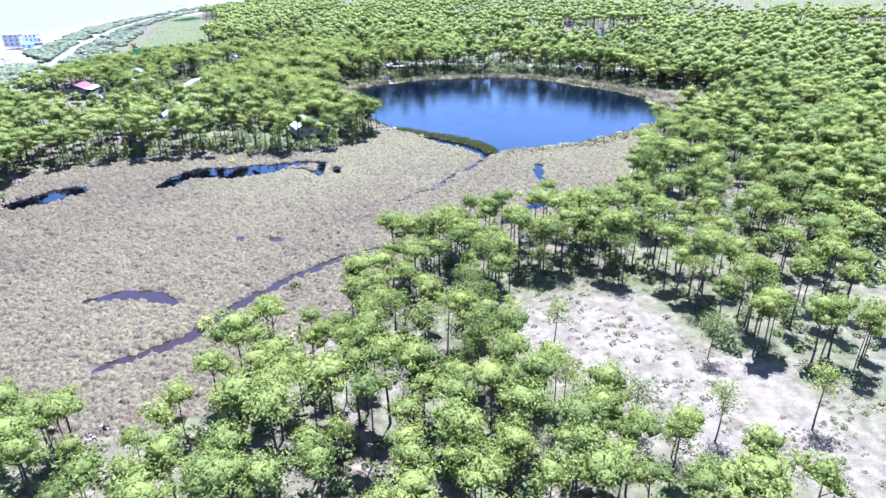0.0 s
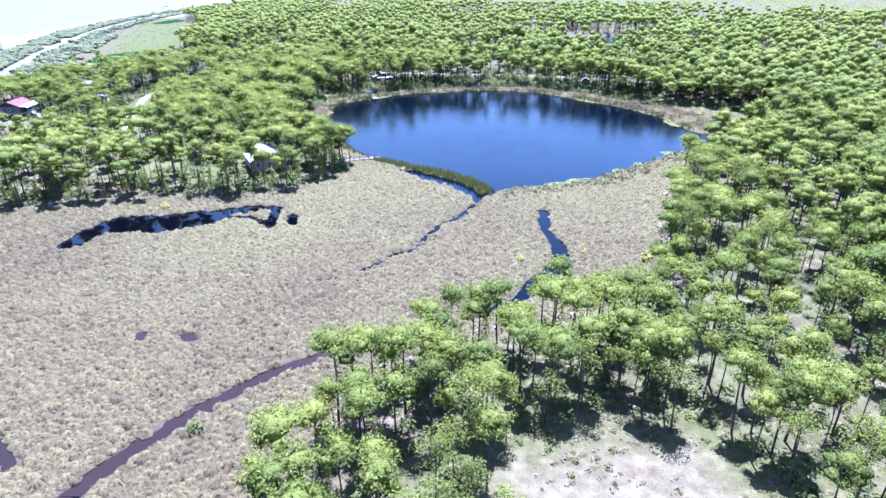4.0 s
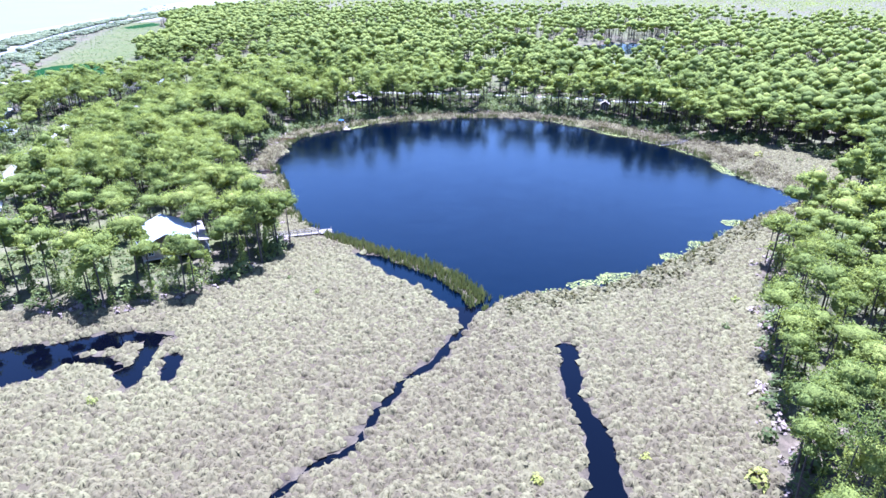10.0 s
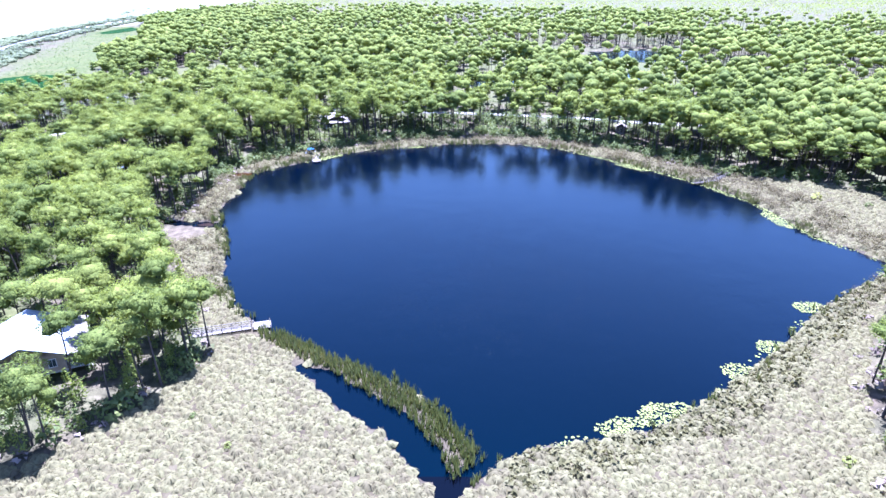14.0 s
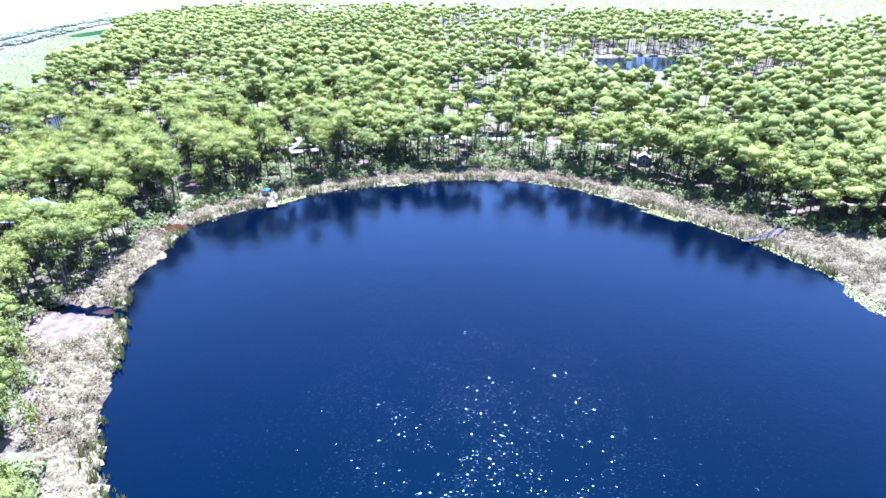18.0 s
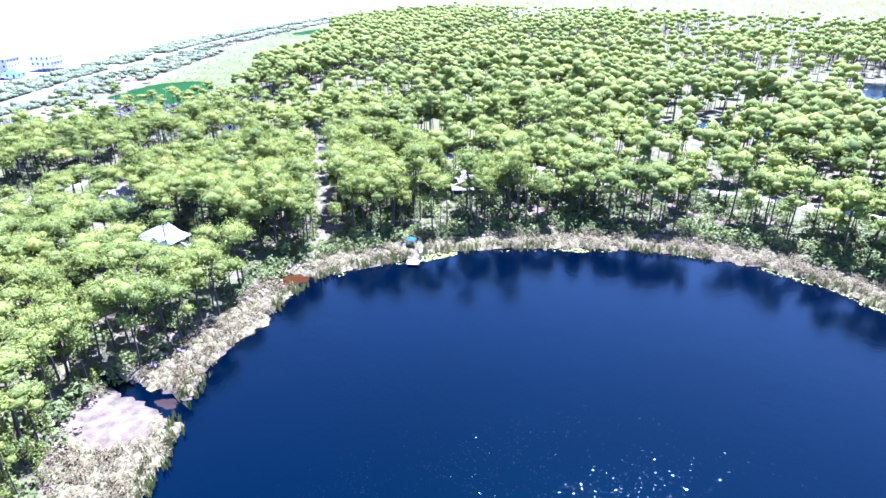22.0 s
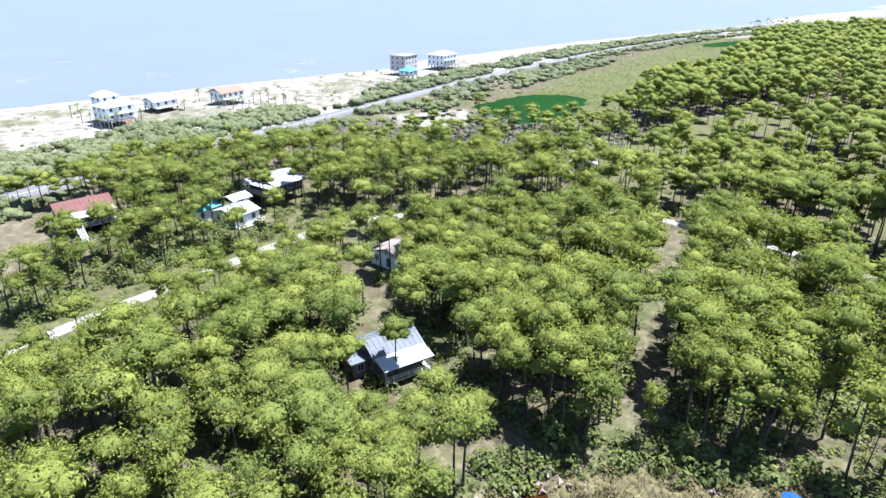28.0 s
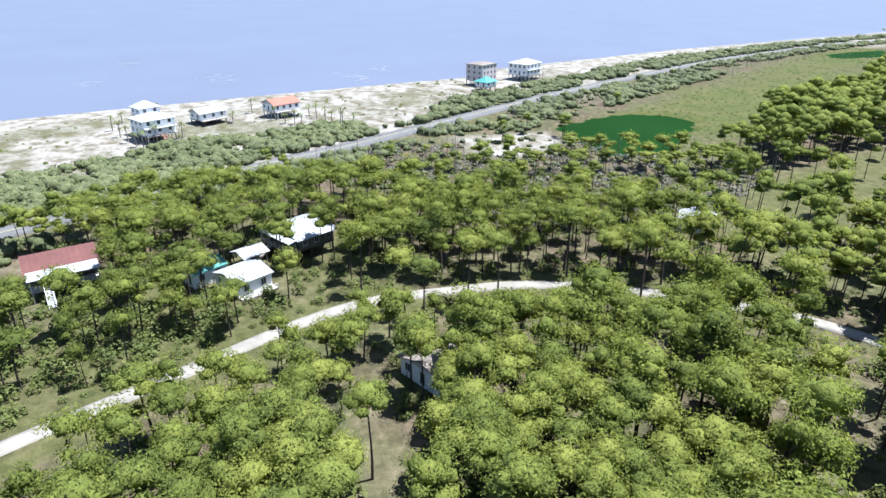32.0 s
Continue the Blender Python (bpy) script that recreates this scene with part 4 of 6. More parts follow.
PINES = [pine_thing(t, lab) for t, lab in zip(SINGLE_T, ["slash pine with rounded green crown on bare trunk", "broad slash pine with full green crown", "tall slender pine with high small crown", "short bushy pine with low green crown",
                                                          "slash pine with flat-topped airy crown", "young pine with rounded light green crown", "slender pine with narrow irregular crown", "slim pine with deep ragged crown", "very tall pine with high umbrella crown", "slash pine with domed green crown", "broad pine with low domed crown", "pine with layered green crown"])]
used = [False] * len(PINES)


def place_pine(k, x, y, s=1.0, h=1.0):
    m = Matrix.Translation((x, y, float(height(np.array([x]), np.array([y]))[0]))) @ pose(0, 0, 0, 0, 0, rng.uniform(0, 360)) @ Matrix.Diagonal((s, s, s * h, 1))
    if not used[k]:
        used[k] = True
        PINES[k].matrix_basis = m
        return PINES[k]
    ob = copy_thing(PINES[k], Matrix.Identity(4))
    ob.matrix_basis = m
    return ob


# pines that stand alone on the sand clearing
CLEAR_PINES = [(11.8, 93, 5), (18.8, 89, 5), (20.3, 117.8, 6), (32.2, 116.6, 2), (36.2, 111.2, 2), (47.3, 111.2, 6), (-7.7, 87.8, 2), (-2.7, 81.9, 4), (0.9, 89.1, 0), (4, 90.5, 2), (3.6, 76.2, 6), (5.9, 72, 5), (9, 75.3, 5), (53.8, 98.2, 0), (54.5, 92.7, 6), (53.9, 87, 2), (62.3, 86, 2), (51.5, 68.6, 6), (43.5, 85.6, 3), (26.4, 68.2, 3), (58.5, 117.7, 2), (45.2, 117.7, 2), (30, 63, 3), (37, 66, 1), (18, 66, 1), (-80.3, 339.6, 11), (-61, 228, 5), (-43, 231, 11), (-45.5, 227, 5), (-136, 366.5, 8), (-132, 368.5, 8), (-132, 384, 8), (-133.5, 378.5, 8), (-101, 345.5, 8), (-109, 361.5, 9), (-110.5, 357.5, 11), (-106, 365, 10), (-124, 404, 8), (-120, 409, 8), (-28, 377, 8), (-21, 379, 8)]
for x, y, k in CLEAR_PINES:
    place_pine(k, x, y, float(rng.uniform(0.75, 0.95)), float(rng.uniform(0.9, 1.05)))
for i in [k for k in single if cy_[k] < 165]:
    place_pine(int(rng.choice([9, 10, 11, 9, 11, 2, 5, 6])), float(cx_[i]), float(cy_[i]), float(rng.uniform(0.72, 1.0)), float(rng.uniform(0.95, 1.2)))
for i in [k for k in single if cy_[k] >= 165]:
    place_pine(int(rng.choice([9, 9, 9, 10, 10, 11, 11, 11])), float(cx_[i]), float(cy_[i]), float(rng.uniform(0.82, 1.15)) * (0.45 + 0.55 * (st := float(stature(cx_[i:i + 1], cy_[i:i + 1])[0]))), float(rng.uniform(0.88, 1.1)) * st / (0.45 + 0.55 * st))

# ---- marsh grass ----
def tussock(seed, blades=5, h=0.6, r0=1.0):
    """A soft mound of matted grass, its long blades laid over by the wind."""
    r = np.random.default_rng(seed)
    a = np.arange(6) / 6 * 6.283 + r.uniform(0, 1)
    lay = np.array([0.3 + r.normal(0, 0.1), -0.2 + r.normal(0, 0.1)]) * r0
    v = [(lay[0] * 0.5, lay[1] * 0.5, h)]
    v += [(0.5 * r0 * k * math.cos(t) + lay[0] * 0.3, 0.5 * r0 * k * math.sin(t) + lay[1] * 0.3, h * r.uniform(0.6, 0.88)) for t, k in zip(a, r.uniform(0.75, 1.2, 6))]
    v += [(0.95 * r0 * k * math.cos(t), 0.95 * r0 * k * math.sin(t), 0.0) for t, k in zip(a + 0.2, r.uniform(0.8, 1.2, 6))]
    f = []
    for k in range(6):
        i, j = k + 1, (k + 1) % 6 + 1
        f += [(0, i, j), (i, i + 6, j + 6), (i, j + 6, j)]
    for k in range(blades):
        a, rr, w = k / blades * 6.283 + r.uniform(-0.5, 0.5), r0 * r.uniform(0.6, 1.15), r.uniform(0.03, 0.07)
        d, n = np.array([math.cos(a), math.sin(a), 0]), np.array([-math.sin(a), math.cos(a), 0])
        m, up, off = len(v), np.array([0, 0, h]), np.array([*lay, 0]) * 0.4
        v += [d * 0.1 * rr + up * 0.9, off + d * 0.5 * rr + n * w + up * r.uniform(0.85, 1.08), off + d * 0.5 * rr - n * w + up * r.uniform(0.85, 1.08), off * 1.6 + d * rr + up * r.uniform(0.25, 0.6)]
        f += [(m, m + 1, m + 2), (m + 2, m + 1, m + 3)]
    return np.array(v), np.array(f)


def patch(name, T, x, y, mat, label, category, s0=0.75, s1=1.3, zoff=-0.05, lump=0.06, shade=0.0):
    n = len(x)
    pos = np.stack([x, y, height(x, y) + zoff], -1)
    s = rng.uniform(s0, s1, n)
    return scatter(T, pos, rng.uniform(0, 6.28, n), s, s * rng.uniform(0.8, 1.2, n), rng.integers(0, len(T), n), np.clip(0.5 + shade + 0.26 * wob(x, y, lump, 2) + 0.24 * wob(x, y, lump * 0.45, 7) + rng.normal(0, 0.12, n), 0.01, 0.99), name, mat, label, category, None, True)


TUS = [tussock(k) for k in range(6)]
mx, my = jitter_grid(-128, 142, 64, 392, 1.03, rng)
mw, mm = wet(mx, my), sdf(MARSH_S, mx, my)
SPIT = [(-17, 247), (-9, 241), (-2.8, 236.8), (5.3, 230.3), (11.6, 224.5), (15.8, 217.3), (16.6, 213)]
ok = (wob(mx, my, 1.15, 4) + 0.7 * wob(mx, my, 2.6, 1) + 0.4 * wob(mx, my, 0.31, 5) > -1.3) & (mm < 1.5) & (mw > 0.5 + 0.25 * wob(mx, my, 1.4, 3)) & (seg_dist(SPIT, mx, my) > 2.2 + 0.8 * wob(mx, my, 0.8, 2)) & in_view(mx, my) & (seg_dist([(-31, 245), (-17, 249.5)], mx, my) > 1.9) & (seg_dist([(102, 340), (97, 334.6), (89.5, 332.2)], mx, my) > 1.7) & (seg_dist([(-29.6, 363.5), (-29.3, 357)], mx, my) > 1.5) & (np.hypot(mx + 51, my - 293.5) > 6.5 + 1.5 * wob(mx, my, 0.5, 2)) & ~((my > 250) & (mw > 14) & (mx < 90))
mx, my, mw = mx[ok], my[ok], mw[ok]
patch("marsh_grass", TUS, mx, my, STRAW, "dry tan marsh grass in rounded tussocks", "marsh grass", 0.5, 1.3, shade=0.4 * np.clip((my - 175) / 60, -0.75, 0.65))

# ---- undergrowth ----
def bush(seed, n=14, r0=0.9, h=1.1, size=0.6):
    r = np.random.default_rng(seed)
    d = r.normal(size=(n, 3))
    d[:, 2] = np.abs(d[:, 2])
    d /= np.linalg.norm(d, axis=1)[:, None]
    p = d * r.uniform(0.65, 1.05, (n, 1)) * (r0, r0, h) + (0, 0, 0.1)
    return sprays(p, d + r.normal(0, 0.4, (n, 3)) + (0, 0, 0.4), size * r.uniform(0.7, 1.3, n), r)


BUSH = [bush(k, 26, 0.9, 1.1, 0.4) for k in range(5)]
FULLBUSH = [bush(80 + k, 64, 0.95, 1.2, 0.27) for k in range(5)]
TWIG = [bush(20 + k, 12, 0.8, 0.8, 0.45) for k in range(4)]


def thicket(seed, r0=2.0, h=1.5):
    """A rounded wind-clipped clump: several dense lobes with leaf sprays."""
    r = np.random.default_rng(seed)
    cv, cf = CORES[1]
    bits = [bush(seed, 18, r0 * 1.05, h * 1.08, 0.5)]
    for k in range(3):
        a, q = k * 1.6 + r.uniform(0, 0.8), r0 * 0.5 * (k > 0)
        s = r0 * r.uniform(0.5, 0.7)
        bits.append((cv * s * (1 + r.uniform(-0.18, 0.18, (len(cv), 1))) * (1, 1, 0.75) + (q * math.cos(a), q * math.sin(a), h * 0.42), cf))
    return join(bits)


OAKB = [thicket(40 + k) for k in range(5)]
bx, by = jitter_grid(-150, 160, 50, 440, 2.0, rng)
bm_ = sdf(MARSH_S, bx, by)
edge = np.where((bm_ > 0.8) & (bm_ < 12), (1.1 - bm_ * 0.06) * np.where(by > 335, 1.4, 0.5), np.where((bm_ >= 12) & (bm_ < 60), np.where((by > 370) & (bm_ < 38), 0.6, 0.2), 0.0)) * ((tree_density(bx, by) > 0) | ((by > 340) & (bx > -62) & (bm_ > 0.8) & (bm_ < 7))) * in_view(bx, by)
bx, by = keep(bx, by, edge * (0.6 + 0.5 * wob(bx, by, 0.2, 3)), rng)
patch("undergrowth", FULLBUSH, bx, by, SHRUB, "leafy green undergrowth at the wood's edge", "undergrowth", 0.8, 2.5, -0.05, 0.1)
bx, by = jitter_grid(-140, 120, 60, 400, 2.2, rng)
bm_ = sdf(MARSH_S, bx, by)
bx, by = keep(bx, by, ((bm_ > -0.6) & (bm_ < 4.5)) * (tree_density(bx, by) > -1) * in_view(bx, by) * 0.5 * (wob(bx, by, 0.16, 5) > -0.1), rng)
patch("dead_brush", TWIG, bx, by, TWIGS, "bare reddish brown brush beside the marsh", "brush", 0.7, 1.5)


def sapling(seed, H=6.0, R=1.1, n=150):
    """A young pine, leafy almost to the ground."""
    r = np.random.default_rng(seed)
    u = r.uniform(0.12, 1.0, n)
    a = u * 40 + r.uniform(0, 6.283, n)
    w = R * np.clip(1.25 * (1.02 - u), 0.12, 1) ** 0.7 * r.uniform(0.35, 1.1, n)
    d = np.stack([np.cos(a), np.sin(a), np.full(n, 0.35)], -1)
    p = np.stack([w * np.cos(a), w * np.sin(a), u * H], -1)
    tv, tf = tube([(0, 0, -0.2), (0, 0, H * 0.9)], [0.07, 0.02], 3)
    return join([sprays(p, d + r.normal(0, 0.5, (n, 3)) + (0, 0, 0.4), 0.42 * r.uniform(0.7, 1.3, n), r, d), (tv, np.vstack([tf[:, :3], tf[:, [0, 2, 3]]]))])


YOUNG = [sapling(k, h, w) for k, (h, w) in enumerate([(5.5, 1.1), (7.0, 1.2), (4.2, 1.0), (6.2, 1.4)])]
ux, uy = jitter_grid(-125, 125, 60, 300, 3.0, rng)
ud = sdf(MARSH_S, ux, uy)
ux, uy = keep(ux, uy, (ud > 1.5) * (ud < 11) * (tree_density(ux, uy) > -1) * (sdf(CLEARING, ux, uy) > 4) * in_view(ux, uy) * np.where((ux < -28) & (uy > 190), 0.5, 0.22) * (np.hypot((ux + 51) / 11, (uy - 237) / 9) > 1), rng)
patch("young_pines", YOUNG, ux, uy, PINE, "slender young pines crowding the marsh edge", "young pines", 0.6, 1.15)
ux, uy = jitter_grid(-190, 130, 50, 460, 3.6, rng)
ux, uy = keep(ux, uy, 0.6 * (tree_density(ux, uy) > 0.02) * (sdf(MARSH_S, ux, uy) > 6) * in_view(ux, uy), rng)
patch("wood_floor_shrubs", BUSH, ux, uy, SHRUB, "low shrubs and palmetto under the pines", "shrubs", 0.6, 1.4)
ux, uy = jitter_grid(-200, -40, 280, 440, 2.5, rng)
lane_off = ux - np.interp(uy, [p[1] for p in LANE[:12]], [p[0] for p in LANE[:12]])
thick = np.where((lane_off < -2.6) & (lane_off > -34) & (uy > 284) & (uy < 352), 0.75, 0.3) * (seg_dist(LANE, ux, uy) > 3) * (tree_density(ux, uy) > 0.02) * (sdf(MARSH_S, ux, uy) > 3)
ux, uy = keep(ux, uy, thick, rng)
patch("wood_thicket", FULLBUSH, ux, uy, SHRUB, "leafy green brush filling the gaps between pines", "undergrowth", 0.8, 2.0)
# scrub oaks on the dunes
ox, oy = jitter_grid(-460, -190, 200, 1100, 2.8, rng)
sd = road_x(oy) - ox
wide = np.interp(oy, [250, 295, 350, 398, 424, 440, 471, 538, 696, 900], [45, 42, 44, 34, 7, 8, 30, 24, 30, 20])
om = np.where((sd > 5.5) & (sd < wide), 0.9, np.where((sd < -6) & (sd > np.where((oy > 455) & (oy < 660), -36, -20)), 0.6, 0.0))
om = om * (wob(ox, oy, 0.11, 4) > np.where(sd > 0, np.where(oy < 405, -0.75, -0.4), -0.2)) * (sdf(SCRUBSAND, ox, oy) > 1) * (sdf(SWALEPOLY, ox, oy) > 2)
for hx, hy, hr in [(-338, 537, 13), (-330, 503, 14), (-318, 499, 7), (-290, 338, 16), (-280, 330, 10)]:
    om = om * (np.hypot(ox - hx, oy - hy) > hr)
ox, oy = keep(ox, oy, om, rng)
patch("dune_scrub", OAKB, ox, oy, OAK, "grey-green scrub oak thicket on the dunes", "scrub", 0.6, 1.9, -0.1)
# scattered low plants on open sand
sx, sy = jitter_grid(-400, -215, 250, 900, 3.0, rng)
sd, cd = road_x(sy) - sx, sx - coast_x(sy)
sx, sy = keep(sx, sy, ((sd > 6) & (cd > 16)) * 0.13 * np.clip(wob(sx, sy, 0.06, 9) + 0.35, 0, 1), rng)
patch("dune_grass", TUS, sx, sy, SWALE, "sparse dune grass on white sand", "dune grass", 0.5, 1.1)
sx, sy = jitter_grid(5, 75, 45, 122, 1.1, rng)
sx, sy = keep(sx, sy, (sdf(CLEARING, sx, sy) < 5) * 0.75 * np.clip(wob(sx, sy, 0.25, 3) + 0.5 * wob(sx, sy, 0.7, 5) + 0.4, 0, 1), rng)
patch("clearing_grass", TUS, sx[::2] + 0.7, sy[::2] + 0.4, STRAW, "tufts of dry grass on the sandy clearing", "dry grass", 0.25, 0.7)
patch("clearing_plants", BUSH, sx[::5] + 0.3, sy[::5] - 0.5, SHRUB, "small green plants on the sandy clearing", "plants", 0.25, 0.7)
patch("clearing_scrub", TWIG, sx[::2], sy[::2], TWIGS, "small dry shrubs scattered over the clearing", "dry shrubs", 0.25, 0.6)
# brush on the bare patch behind the road
sx, sy = jitter_grid(-240, -150, 378, 505, 1.9, rng)
sx, sy = keep(sx, sy, (sdf(LOWWOOD, sx, sy) < 4) * (sdf(SCRUBSAND, sx, sy) > -2) * 0.6 * np.clip(wob(sx, sy, 0.2, 3) + 0.6, 0, 1), rng)
patch("grey_brush", TWIG, sx, sy, GREYTWIGS, "bare grey brush on the flat behind the dunes", "brush", 0.8, 1.7)
sx, sy = jitter_grid(-240, -150, 378, 505, 3.4, rng)
sx, sy = keep(sx, sy, (sdf(LOWWOOD, sx, sy) < 4) * (sdf(SCRUBSAND, sx, sy) > 0) * 0.7, rng)
patch("low_scrub", OAKB, sx, sy, OAK, "low grey-green scrub behind the dunes", "scrub", 0.3, 0.8)


def snag(seed, H=8.0):
    """A bare grey trunk with a few broken limbs."""
    r = np.random.default_rng(seed)
    bits = [tube([(0, 0, -0.2), (0.1, 0, H * 0.5), (r.uniform(-0.3, 0.3), r.uniform(-0.3, 0.3), H)], [0.12, 0.09, 0.02], 4)]
    for k in range(7):
        a, z = r.uniform(0, 6.28), H * r.uniform(0.45, 0.95)
        e = np.array([math.cos(a), math.sin(a), 0.5]) * r.uniform(0.6, 1.5)
        bits.append(tube([(0.05, 0, z), e * 0.5 + (0.05, 0, z), e + (0.05, 0, z + 0.1)], [0.045, 0.03, 0.012], 3))
    return join(bits)


SNAGS = [snag(k, h) for k, h in enumerate([7.0, 8.5, 6.0, 9.5])]
sx, sy = jitter_grid(-245, -140, 380, 510, 5.0, rng)
sx, sy = keep(sx, sy, (sdf(LOWWOOD, sx, sy) < 6) * (sdf(SCRUBSAND, sx, sy) > 0) * (sdf(POND_S, sx, sy) > 3) * 0.5, rng)
patch("dead_pines", SNAGS, sx, sy, DEAD, "bare grey trunks of dead pines behind the dunes", "dead trees", 0.7, 1.1)
sx, sy = jitter_grid(-310, -190, 436, 600, 3.4, rng)
sx, sy = keep(sx, sy, ((sdf(SCRUBSAND, sx, sy) < 1) * 0.22 + (np.abs(sx - road_x(sy) - 18) < 12) * (sy > 470) * 0.4) * (sdf(POND_S, sx, sy) > 3), rng)
patch("sand_scrub", OAKB, sx, sy, OAK, "low scrub dotting the open sand", "scrub", 0.3, 1.0)
sx, sy = jitter_grid(-350, -190, 470, 800, 6.0, rng)
sx, sy = keep(sx, sy, (np.abs(sx - road_x(sy) - 24) < 12) * (sdf(POND_S, sx, sy) > 3) * 0.45, rng)
patch("dead_pines", SNAGS, sx, sy, DEAD, "bare grey trunks standing between road and swale", "dead trees", 0.6, 1.0)
# swale grass
sx, sy = jitter_grid(-352, -170, 472, 880, 3.2, rng)
sx, sy = keep(sx, sy, (sdf(SWALEPOLY, sx, sy) < 0) * (sdf(POND_S, sx, sy) > -1.5) * 0.5, rng)
patch("swale_grass", TUS, sx, sy, SWALE, "bright green grass of the wet swale", "swale grass", 0.6, 1.3, -0.32, 0.03)


# rushes on the spit and along the shore
def rush(seed, n=8, h=1.5):
    r = np.random.default_rng(seed)
    v, f = [], []
    for k in range(n):
        a, rr, w = r.uniform(0, 6.28), r.uniform(0.05, 0.45), r.uniform(0.07, 0.13)
        b = np.array([rr * math.cos(a), rr * math.sin(a), 0])
        t = np.array([math.cos(a + 1.4), math.sin(a + 1.4), 0]) * w
        tip = b + np.array([r.normal(0, 0.22), r.normal(0, 0.22), h * r.uniform(0.65, 1.1)])
        m = len(v)
        v += [b - t, b + t, tip + t * 0.35, tip - t * 0.35]
        f.append((m, m + 1, m + 2, m + 3))
    return np.array(v), np.array(f)


RUSHES = [rush(k) for k in range(5)]
rx, ry = jitter_grid(-60, 120, 205, 392, 0.6, rng)
ds = seg_dist(SPIT, rx, ry)
rw = wet(rx, ry)
shore = (np.abs(sdf(LAKE_S, rx, ry)) < 2.2) & (rw > -0.9) & (rw < 2.2)
rx, ry = keep(rx, ry, np.where((ds < 2.1) & (rw > -0.7), 0.65, 0) + np.where(shore & (wob(rx, ry, 0.16, 6) > -0.15), np.where((rx > 20) & (ry < 280), 0.06, 0.36), 0), rng)

bx, by = jitter_grid(15, 110, 208, 285, 1.0, rng)
bl = sdf(LAKE_S, bx, by)
bx, by = keep(bx, by, ((bl > 0.3) & (bl < 6 + 2 * wob(bx, by, 0.2, 4))) * (wet(bx, by) > 0.2) * ((bx > 22) & (by < bx + 205)) * (0.75 + 0.4 * wob(bx, by, 0.4, 3)), rng)
patch("shore_brush", TWIG, bx, by, SHORETWIGS, "tan leafless brush along the lake shore", "brush", 0.6, 1.3)
patch("rushes", RUSHES, rx, ry, RUSH, "green rushes growing on the lake's edge", "rushes", 0.7, 1.15, -0.1, 0.2)

# pale leafless brush along the north and west shore
PALETWIGS = leafy("pale bare brush twigs", [(0.0, (0.054, 0.041, 0.019)), (0.5, (0.086, 0.068, 0.031)), (1.0, (0.126, 0.101, 0.047))], 0.25)
PALEBRUSH = [bush(90 + k, 70, 0.85, 1.2, 0.17) for k in range(4)]
bx, by = jitter_grid(-62, 140, 262, 392, 1.25, rng)
bl = sdf(LAKE_S, bx, by)
bx, by = keep(bx, by, ((bl > 0.2) & (sdf(MARSH_S, bx, by) < 2.5) & (bl < 16)) * (wet(bx, by) > 0.2) * np.clip(0.45 + 0.6 * wob(bx, by, 0.3, 2), 0, 0.9) * (np.hypot(bx + 51, by - 293.5) > 7) * (seg_dist([(102, 340), (97, 334.6), (89.5, 332.2)], bx, by) > 1.7) * (seg_dist([(-29.6, 363.5), (-29.3, 357)], bx, by) > 1.8), rng)
patch("pale_brush", PALEBRUSH, bx, by, PALETWIGS, "pale leafless brush standing along the shore", "brush", 0.7, 1.6)

# lily pads by the shore
PAD = plain("yellow-green lily pads", (0.135, 0.145, 0.036), 0.7, 0.25, 0.9, spec=0.15, bumps=0)
a6 = np.arange(7) / 7 * 5.6
pad = np.vstack([[(0, 0, 0)], np.stack([np.cos(a6), np.sin(a6), 0.12 + 0.1 * np.sin(a6 * 3)], -1)])
padf = np.array([(0, i, i + 1) for i in range(1, 7)])
lx, ly = jitter_grid(-52, 118, 210, 384, 0.45, rng)
lw = sdf(LAKE_S, lx, ly)
beds = np.minimum.reduce([seg_dist([(38.3, 221.8), (43.5, 224.3), (49.5, 227)], lx, ly) / (1.9 + 1.1 * wob(lx, ly, 0.5, 2)), np.hypot((lx - 62) / 3, (ly - 236) / 2.4), np.hypot((lx - 71) / 3, (ly - 243) / 2.4), np.hypot((lx - 85) / 3.5, (ly - 257) / 2.4), seg_dist([(-27.3, 359.2), (-23.2, 363.6)], lx, ly) / (1.7 + 0.5 * wob(lx, ly, 0.6, 3)), np.hypot((lx - 78) / 14, (ly - 350) / 4), np.hypot((lx - 103) / 5, (ly - 304) / 7), np.hypot((lx - 2) / 5, (ly - 375) / 1.5)])
pm = np.where((lw < 0.8) & (lw > -4.2) & (beds < 1), 0.95, 0) + np.where((lw < 0.6) & (lw > -1.6) & (wob(lx, ly, 0.35, 2) > 0.0) & ((ly > 345) | (lx > 24)), 0.16, 0) + np.where((lw < 0.5) & (lw > -1.7 - 0.8 * wob(lx, ly, 0.3, 6)) & (lx > 44) & (ly > 284), 0.5, 0)
lx, ly = keep(lx, ly, pm, rng)
n = len(lx)
scatter([(pad, padf)], np.stack([lx, ly, np.full(n, 0.03)], -1), rng.uniform(0, 6.28, n), rng.uniform(0.13, 0.3, n), np.full(n, 0.25), np.zeros(n, int), rng.uniform(0, 1, n), "lily_pads", PAD, "yellow-green lily pads floating by the shore", "lily pads")

